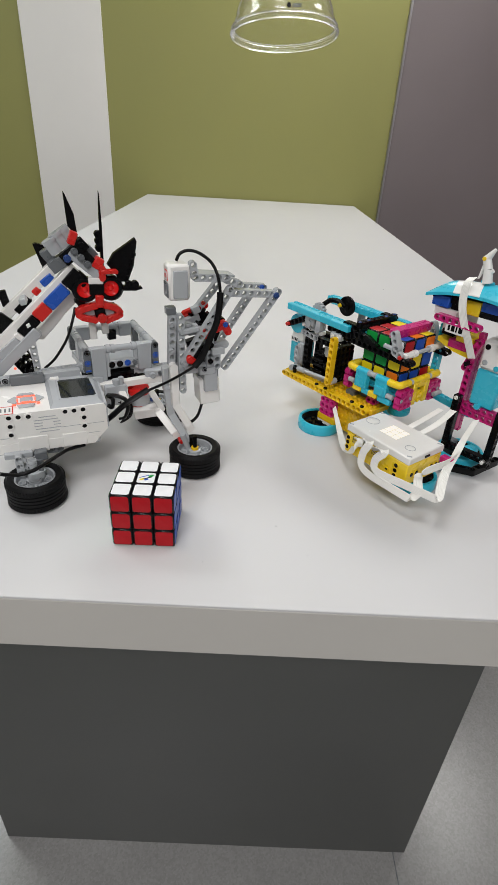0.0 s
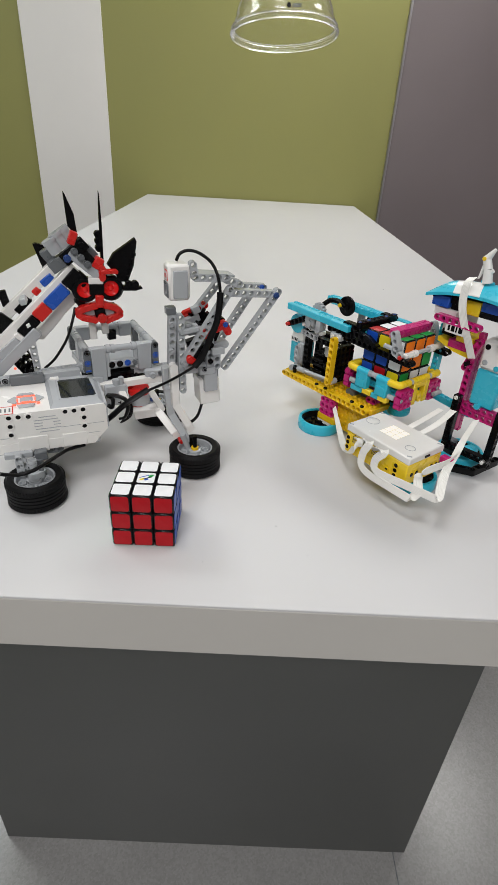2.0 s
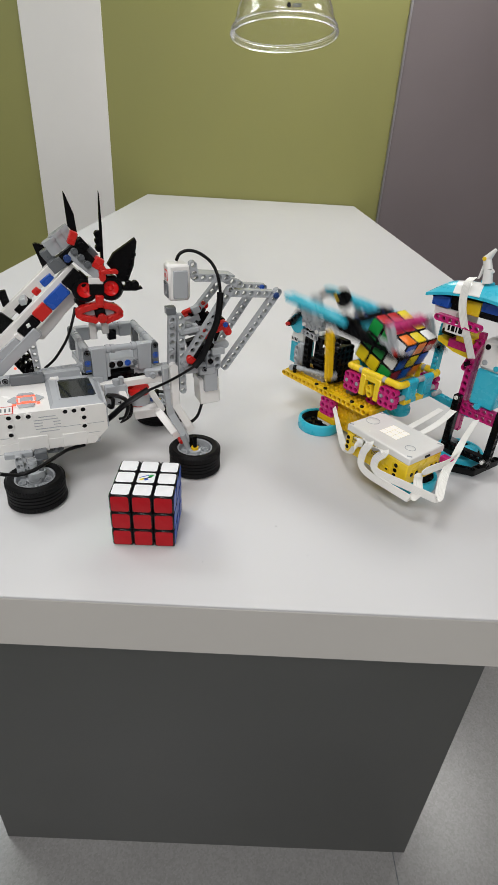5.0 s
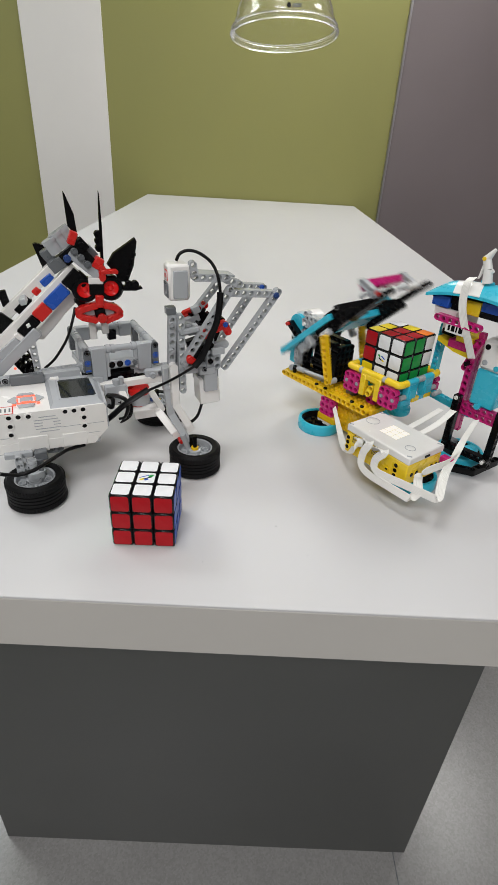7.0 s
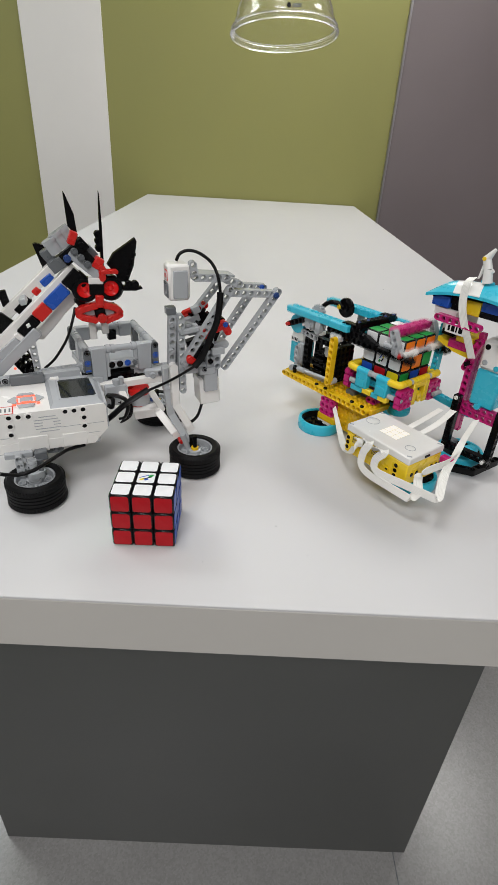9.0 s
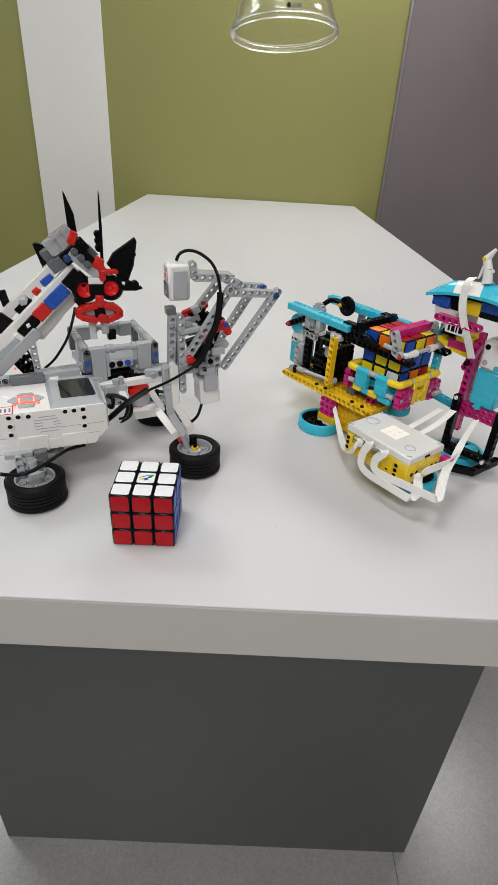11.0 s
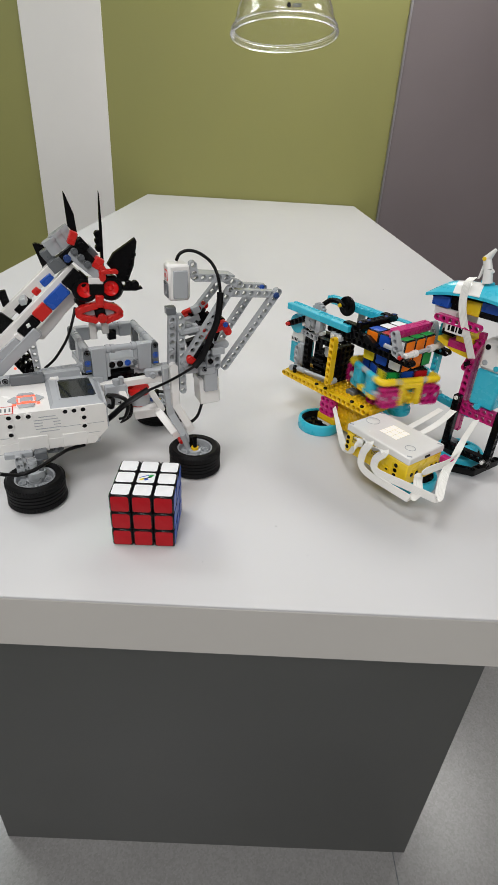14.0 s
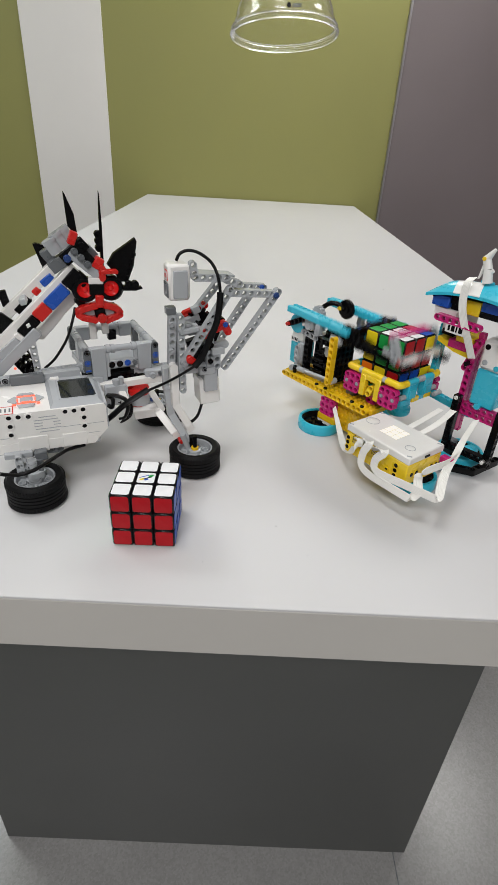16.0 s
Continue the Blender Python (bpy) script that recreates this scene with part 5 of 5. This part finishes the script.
for pts in ([(-9.9, 84.0, 158.5), (-4.9, 83.0, 161.6), (7.7, 82.0, 164.8)], [(18.4, 82.0, 164.8), (29.8, 83.0, 160.7), (33.9, 84.0, 156.4)], [(-10.2, 84.0, 155.4), (-5.9, 83.0, 152.3), (6.2, 82.0, 149.3)], [(19.4, 82.0, 148.4), (29.1, 83.0, 151.3), (33.7, 84.0, 153.3)]):
    strut("jaw", pts, 6.9, 9, RED, "red jaw piece", rnd=True)
strut("jaw_plate", [(-3.2, 86.0, 157.5), (7.4, 86.0, 156.8)], 8, 5, LGREY)
strut("jaw_plate", [(17.7, 86.0, 156.2), (28.0, 86.0, 155.6)], 8, 5, LGREY)
strut("jaw_back", [(-2.8, 92.0, 155.1), (30.1, 92.0, 153.7)], 20, 6, BLACK)
strut("jaw_block", [(11.7, 84.0, 160.9), (13.4, 84.0, 152.0)], 11, 8, BLACK)
pin(head, (13.9, 80.0, 151.3), Y, RED, 5.0, 10)
strut("bridge", [(3.7, 84.0, 182.0), (18.9, 84.0, 181.3)], 12, 7, BLACK)
strut("bridge_cap", [(3.4, 84.0, 190.9), (18.5, 84.0, 190.3)], 6.5, 8, WHITE)
strut("cheek", [(-10.1, 92.0, 164.8), (-3.7, 92.0, 169.4)], 10, 8, BLACK)
strut("neck", [(18.2, 98.0, 203.1), (19.7, 98.0, 193.5)], 9, 9, BLACK)
strut("chin_post", [(4.8, 98.0, 144.5), (4.5, 98.0, 122.1)], 8, 6, WHITE)
strut("chin_post", [(17.8, 98.0, 143.6), (18.3, 98.0, 127.7)], 8, 6, WHITE)


def blade(pts, n, t=1.6, label="black blade"):
    """A thin tapered blade: outline points in the plane y = n, thicker at the spine."""
    bm = B()
    vs = [(p[0], n - t, p[2]) for p in pts] + [(p[0], n + t, p[2]) for p in pts]
    hull(bm, vs)
    return part("blade", bm, BLACK, bot, label)


blade([(-11.3, 96.0, 275.4), (-9.9, 96.0, 273.4), (-3.0, 96.0, 254.9), (-1.2, 96.0, 231.2), (-10.3, 96.0, 243.2)], 96)
blade([(23.1, 98.0, 275.8), (23.9, 98.0, 272.2), (24.1, 98.0, 242.8), (22.5, 98.0, 198.2), (19.5, 98.0, 198.3), (21.6, 98.0, 253.6)], 98)
blade([(25.2, 92.0, 205.3), (32.6, 92.0, 216.7), (56.2, 92.0, 231.8), (57.8, 92.0, 228.3), (53.3, 92.0, 203.3), (46.1, 92.0, 186.7), (38.8, 92.0, 187.0)], 92, 3)
blade([(-45.2, 150.0, 216.7), (-42.1, 150.0, 217.9), (-25.1, 150.0, 213.4), (-29.5, 150.0, 198.4), (-37.8, 150.0, 190.0)], 150, 3)
blade([(36.6, 88.0, 183.8), (60.0, 88.0, 181.5), (61.1, 88.0, 179.6), (53.5, 88.0, 177.5), (36.2, 88.0, 178.3)], 88, 3)
for p in ((46.1, 86.0, 185.1), (52.9, 86.0, 184.8), (18.5, 92.0, 235.5), (18.5, 92.0, 228.9), (18.5, 92.0, 222.1)):
    pin(bot, p, Y, BLACK, 4.0, 6)
strut("blade_arm", [(18.1, 92.0, 237.2), (18.7, 92.0, 218.2)], 5, 6, BLACK)
bm = B()
for k in range(5):
    p = Vector((54.3, 90.0, 215.5)).lerp(Vector((46.1, 90.0, 192.0)), k / 4)
    box(bm, p, (3, 7, 4), 0.5)
part("blade_tooth", bm, BLACK, bot)

# pin holes on ties and tower: short dark pins stand in for their shade
for p, mt in (((68.0, 44.0, 94.9), DGREY), ((75.6, 43.0, 95.8), DGREY), ((106.0, 1.0, 137.2), BLACK), ((106.2, 1.0, 112.4), BLACK), ((112.2, -1.0, 137.4), BLACK), ((112.4, -1.0, 122.2), BLACK)):
    pin(bot, p, Y, mt, 2.7, 3)
strut("tower_rail", [(100.8, 4.0, 110.4), (118.8, 4.0, 110.5)], 8, 8, LGREY)
strut("tower_rail", [(92.0, 16.0, 150.5), (108.1, 16.0, 151.7)], 7, 8, LGREY)
strut("axle_cap", [(112.6, -2.0, 134.0), (126.4, -2.0, 134.6)], 8, 8, LGREY)
bm = B()
ringed(bm, (90.4, 10.0, 162.2), (90.3, 10.0, 151.4), 5)
part("tower_bush", bm, LGREY, bot)
# black cables
bm = B()
sweep(bm, [(79.7, 10.0, 224.2), (83.1, 10.0, 230.4), (91.0, 10.0, 233.4), (101.7, 8.0, 231.4), (113.1, 4.0, 223.0), (118.3, -2.0, 210.7), (120.4, -4.0, 194.5), (117.8, -6.0, 175.3), (112.0, -8.0, 155.7), (104.4, -8.0, 137.0), (92.2, -8.0, 121.9)], 1.6, 1.6, 10)
part("cable", bm, CABLE, bot, "black sensor cable")
bm = B()
sweep(bm, [(120.2, -5.0, 196.0), (117.9, -8.0, 177.0), (114.6, -9.0, 164.0), (108.4, -10.0, 150.7), (100.1, -10.0, 131.9), (91.6, -10.0, 121.5)], 3.4, 2.0, 10)
part("cable", bm, CABLE, bot, "black flat cable")
bm = B()
sweep(bm, [(92.8, -10.0, 122.7), (78.1, -6.0, 112.5), (61.7, 2.0, 100.7), (46.1, 10.0, 91.1), (30.7, 14.0, 81.9), (15.4, 14.0, 69.1), (6.0, 20.0, 59.2)], 1.7, 1.4, 10)
part("cable", bm, CABLE, bot, "black cable")
bm = B()
sweep(bm, [(46.6, 12.0, 91.5), (32.5, 10.0, 84.9), (21.3, 10.0, 78.4), (10.2, 12.0, 68.1), (2.2, 20.0, 57.0)], 4.4, 2.6, 10)
part("cable", bm, CABLE, bot, "black cable bundle")
bm = B()
sweep(bm, [(4.9, 22.0, 85.6), (12.9, 16.0, 86.6), (22.0, 12.0, 82.7), (23.7, 8.0, 75.0), (20.0, 8.0, 64.6), (14.2, 10.0, 61.7)], 3.6, 1.6, 10)
part("cable", bm, CABLE, bot, "black cable loop")
bm = B()
sweep(bm, [(5.3, 24.0, 72.5), (8.8, 20.0, 71.2), (10.1, 20.0, 80.5), (6.4, 26.0, 82.2)], 2.6, 1.8, 10)
part("cable", bm, CABLE, bot, "black cable loop")
bm = B()
sweep(bm, [(110.0, 20.0, 64.4), (104.6, 20.0, 47.6), (95.0, 20.0, 40.1), (85.6, 30.0, 39.3)], 2.2, 1.6, 10)
part("cable", bm, CABLE, bot, "black cable")
bm = B()
sweep(bm, [(-12.4, 90.0, 161.2), (-17.5, 84.0, 147.8), (-25.8, 82.0, 128.8), (-40.1, 84.0, 107.8), (-52.1, 88.0, 96.0)], 1.5, 1.5, 10)
part("cable", bm, CABLE, bot, "black cable")
bm = B()
sweep(bm, [(-105.7, -46.0, 50.3), (-92.1, -44.0, 45.0), (-76.9, -40.0, 45.2), (-60.7, -24.0, 43.9), (-43.0, 0.0, 38.6), (-24.9, 10.0, 35.9)], 2.2, 1.8, 10)
part("cable", bm, CABLE, bot, "black cable")

# dark parts inside the sensor tower
strut("hinge", [(98.7, 22.0, 140.5), (106.4, 22.0, 113.9)], 16, 10, BLACK)
strut("hinge", [(103.1, 26.0, 154.5), (116.5, 26.0, 144.1)], 10, 10, BLACK)
strut("tower_plate", [(78.9, 18.0, 167.7), (79.2, 18.0, 118.2)], 5, 10, DGREY)
for p in ((71.7, 2.0, 164.3), (71.1, 2.0, 136.3), (80.7, 1.0, 157.5), (81.6, 1.0, 141.9)):
    pin(bot, p, Y, LGREY, 2.6, 4)
strut("axle", [(79.7, 2.0, 154.9), (100.1, 2.0, 158.1)], 5, 5, LGREY)

# flat black strap of cable looped at the brick's end
bm = B()
sweep(bm, [(5.8, 52.0, 70.3), (16.5, 50.0, 67.7), (26.3, 46.0, 64.0), (30.6, 44.0, 56.5), (28.6, 44.0, 45.9), (21.3, 46.0, 37.8)], 4.6, 0.9, flat=[(0, 0.6, 1), (0, 0.6, 1), (0.3, 0.6, 0.8), (0.9, 0.4, 0.2), (1, 0.3, 0), (0.8, 0.4, 0.3)])
part("cable_strap", bm, CABLE, bot, "flat black cable loop")


# ---- what moves ----
DOWN, UP, PULL = (-151, 141.5, -1), (-157, 59, 50), (-202, 165, 0)
ARM_KEYS = [
    (0.0, *DOWN), (0.05, -151, 139, 2), (0.1, -152, 132, 8), (0.2, -156, 97, 30), (0.3, -162, 48, 58), (0.42, -160, 55, 53), (0.6, -159, 57.5, 51),
    (1.1, *UP), (1.15, -157, 66, 46), (1.2, -154, 108, 22), (1.28, -151, 141, 0), (1.38, *DOWN),
    (1.5, -166, 166.5, -7), (1.6, -194, 167, -1), (1.7, *PULL), (1.8, -178, 169, -4), (1.9, -153, 143, -2), (1.97, *DOWN),
    (3.12, *DOWN), (3.2, -151, 136, 5), (3.3, -155, 98, 29), (3.4, -162, 48, 58), (3.5, -161, 53, 55), (3.65, -159, 57.5, 51),
    (4.22, *UP), (4.3, -155, 105, 24), (4.38, *DOWN), (4.5, *DOWN), (4.62, -166, 166.5, -6), (4.72, -192, 167, -1), (4.82, *PULL),
    (4.92, -178, 169, -4), (5.02, -153, 143, -2), (5.1, *DOWN),
    (6.22, *DOWN), (6.3, -151, 134, 6), (6.4, -156, 88, 35), (6.5, -162, 49, 60.5), (6.6, -160, 55, 53), (6.75, -159, 57.5, 51),
    (6.95, *UP), (7.0, -157, 76, 41), (7.05, -154, 106, 23), (7.1, -151, 139, 1), (7.15, *DOWN), (7.22, *DOWN), (7.3, -160, 163.5, -4.5), (7.4, -187, 168, -1), (7.5, -204, 163.5, 0.6),
    (7.6, -192, 167.6, -2), (7.7, -158, 153, -4), (7.78, -151, 141, -1), (7.85, *DOWN),
    (8.95, *DOWN), (9.0, -152, 138, 0.5), (9.03, -151, 134, 5), (9.1, -154, 118, 17), (9.2, -160, 60, 52), (9.27, -162, 48, 58), (9.4, -160, 56, 52), (9.95, *UP), (10.05, -154, 102, 26),
    (10.14, *DOWN), (10.26, *DOWN), (10.38, -166, 166.5, -6), (10.48, -192, 167, -1), (10.58, *PULL), (10.68, -178, 169, -4), (10.78, -153, 143, -2), (10.86, *DOWN),
    (12.02, *DOWN), (12.1, -151, 136, 5), (12.2, -155, 98, 29), (12.3, -159, 56, 52), (12.4, -157, 60, 49), (12.5, -156, 61, 48.5), (12.75, -156, 61, 48.5), (12.8, -156, 63, 47), (12.9, -153, 118, 16),
    (12.97, *DOWN), (13.06, *DOWN), (13.1, -155, 150, -4), (13.2, -174, 169, -4), (13.3, -208, 163.2, 1), (13.4, -195, 168.5, -2), (13.5, -160, 159, -4), (13.57, -152, 143, -1), (13.65, *DOWN),
    (14.73, *DOWN), (14.8, -151, 138, 3), (14.9, -155, 104, 25), (15.0, -161, 54, 54), (15.07, -162, 50, 57), (15.25, -159, 57.5, 51), (15.8, *UP), (15.85, -157, 72, 43), (15.9, -154, 104, 25),
    (16.0, -151, 138, -2),
]
# turns of the cradle: start, end, degrees, and whether the arm holds the upper layers
TURNS = [
    (0.33, 0.99, 180, False), (2.2, 2.62, 90, True), (3.43, 4.1, 180, False), (5.3, 5.72, 90, True), (6.45, 6.84, 90, False),
    (8.05, 8.48, -90, True), (9.3, 9.92, 180, False), (11.1, 11.52, -90, True), (12.35, 12.66, -90, False), (13.9, 14.3, -90, True), (15.04, 15.68, 180, False),
]
# tips of the cube: time, degrees, shift in x and z
TIPS = [
    ((1.42, 0, 0, 0), (1.5, 16, -12, 4), (1.6, 43, -27, 8.5), (1.7, 82, -25, 14), (1.8, 62, -9.6, 8.5), (1.9, 74, -3, 6), (1.98, 90, 0, 0)),
    ((4.54, 0, 0, 0), (4.62, 16, -12, 4), (4.72, 45, -25, 9), (4.82, 80, -24, 14), (4.92, 64, -10, 9), (5.02, 76, -3, 6), (5.1, 90, 0, 0)),
    ((7.22, 0, 0, 0), (7.3, 9, -4.4, 1), (7.4, 35, -18.8, 11), (7.5, 77, -20, 14.5), (7.6, 66, -8, 10.3), (7.7, 76, -2, 6), (7.8, 90, 0, 0)),
    ((10.3, 0, 0, 0), (10.38, 16, -12, 4), (10.48, 45, -25, 9), (10.58, 80, -24, 14), (10.68, 64, -10, 9), (10.78, 76, -3, 6), (10.86, 90, 0, 0)),
    ((13.08, 0, 0, 0), (13.14, 5, -3, 1), (13.2, 15, -10, 4), (13.3, 62, -26.7, 10), (13.4, 66, -16, 8.5), (13.5, 66, -15, 6), (13.6, 90, 0, 0)),
]
# small slack of the loose cube in its cradle: time, degrees, x, y
SLACK = [
    (0.0, 0, 0, 0), (0.1, 1, 0, 0), (0.3, 3.6, 0, 0), (0.9, -5, 0, 0), (1.05, -10, 0, 0), (1.2, -8, 0, 0), (1.3, 0, 0, 0), (3.2, 0, 0, 0), (3.4, 2, 0, 0),
    (4.1, -3.6, 0, 0), (4.25, -3.6, 0, 0), (4.38, 0, 0, 0), (6.3, 0, 0, 0), (6.4, 3, 0, 0), (6.9, -0.7, 0, 0), (7.1, 0, 0, 0), (9.05, 0, 0, 0), (9.2, 8, 0, 0), (9.9, -2, 0, 0), (10.1, 0, 0, 0),
    (12.1, 0, 0, 0), (12.3, 1.7, 0, 0), (12.7, 3.7, 0, 0), (12.95, 0, 0, 0), (14.8, 0, 0, 0), (15.0, 3.6, 0, 0), (15.7, 0.5, 0, 0), (16.0, 0, 0, 0),
]


def between(keys, t):
    for a, b in zip(keys, keys[1:]):
        if a[0] <= t <= b[0]:
            f = (t - a[0]) / (b[0] - a[0])
            return [x + (y - x) * f for x, y in zip(a[1:], b[1:])]
    return list(keys[-1][1:])


def eased(f):
    return f + 0.35 * (f * f * (3 - 2 * f) - f)


def arm_motion():
    rows, leg_rows, link_rows, crank_rows = [], {-1: [], 1: []}, {-1: [], 1: []}, []
    for t, u, z, a in ARM_KEYS:
        rows.append((t, pose(u * MM, 0, z * MM, 0, -a, 0)))
        g = max(0.0, min(1.0, a / 52))
        f = max(0.0, min(1.0, (-154 - u) / 48)) * (1 - g)
        lift = max(0.0, min(1.0, (z - 142) / 25))
        c, n = math.cos(radians(a)), math.sin(radians(a))
        topx, topz = u + 92 * c + 17 * n, z + 92 * n - 17 * c
        botx, botz = -60 - 6 * f, 67 + 16 * lift + 19 * f
        for s in (-1, 1):
            d = Vector((topx - botx, 0, topz - botz))
            leg_rows[s].append((t, basis((botx, -12.5 + s * 34.5, botz), d, (0, 1, 0))))
            link_rows[s].append((t, basis((-132, -12 + s * 28, 61), (botx + 132, 0, botz - 61), (0, 1, 0))))
        ang = 27 + 58 * lift + 36 * f - 77 * g
        crank_rows.append((t, pose(-152 * MM, -34 * MM, 116 * MM, 0, -ang, 0)))
    walk(arm, rows)
    for leg, s in legs:
        walk(leg, leg_rows[s])
    for link, s in links:
        walk(link, link_rows[s])
    walk(crank, crank_rows)


def turn_samples(t0, t1, deg):
    n = max(6, int(abs(deg) / 12))
    return [(t0 + (t1 - t0) * k / n, deg * eased(k / n)) for k in range(n + 1)]


def cube_motion():
    events = [(e[0], "turn", e) for e in TURNS] + [(e[0][0], "tip", e) for e in TIPS]
    q = Matrix.Identity(3)
    total = 0.0
    cells = {c: Matrix.Identity(3) for c in play_cubies}
    root, cradle_rows, cell_rows = [], [(0.0, pose(0, 0, 0))], {c: [(0.0, Matrix.Identity(4))] for c in play_cubies}
    base = R2M @ pose(0, 0, CUBEZ * MM)

    def root_row(t, m3, dx=0.0, dz=0.0):
        yaw, sx, sy = between(SLACK, t)
        root.append((t, base @ Matrix.Translation(((dx + sx) * MM, sy * MM, dz * MM)) @ Matrix.Rotation(radians(yaw), 4, "Z") @ m3.to_4x4()))

    last = 0.0
    for t0, kind, e in sorted(events, key=lambda k: k[0]):
        for s in SLACK:
            if last < s[0] < t0 - 0.02:
                root_row(s[0], q)
        if not root:
            root_row(0.0, q)
        if kind == "turn":
            _, t1, deg, held = e
            samples = turn_samples(t0, t1, deg)
            over = math.copysign(22, deg) if held else 0.0
            for t, a in turn_samples(t0, t1 + (0.11 if held else 0.0), deg + over):
                cradle_rows.append((t, pose(0, 0, 0, 0, 0, total + a)))
            total += deg
            if held:
                s = math.copysign(1, deg)
                cradle_rows += [(t1 + tt, pose(0, 0, 0, 0, 0, total + k * s)) for tt, k in ((0.2, 18), (0.3, 8), (0.42, 0))]
                moved = [c for c in cells if (q @ cells[c] @ Vector(c)).z < -0.5]
                for c in moved:
                    for t, a in samples:
                        r = q.inverted() @ Matrix.Rotation(radians(a), 3, "Z") @ q @ cells[c]
                        cell_rows[c].append((t, r.to_4x4()))
                    for t, a in ((t1 + 0.12, 8 * s), (t1 + 0.2, 7 * s), (t1 + 0.42, 0)):
                        r = q.inverted() @ Matrix.Rotation(radians(deg + a), 3, "Z") @ q @ cells[c]
                        cell_rows[c].append((t, r.to_4x4()))
                    cells[c] = q.inverted() @ Matrix.Rotation(radians(deg), 3, "Z") @ q @ cells[c]
                t1 += 0.42
            else:
                for t, a in samples:
                    root_row(t, Matrix.Rotation(radians(a), 3, "Z") @ q)
                q = Matrix.Rotation(radians(deg), 3, "Z") @ q
            last = t1
        else:
            for t, a, dx, dz in e:
                root_row(t, Matrix.Rotation(radians(-a), 3, "Y") @ q, dx, dz)
            q = Matrix.Rotation(radians(-90), 3, "Y") @ q
            last = e[-1][0]
    for s in SLACK:
        if s[0] > last:
            root_row(s[0], q)
    walk(play, root)
    cradle_rows.append((16.0, pose(0, 0, 0, 0, 0, total)))
    walk(cradle, cradle_rows)
    for c, ob in play_cubies.items():
        rows = cell_rows[c] + [(16.0, cells[c].to_4x4())]
        walk(ob, rows)


def motions():
    arm_motion()
    cube_motion()


motions()
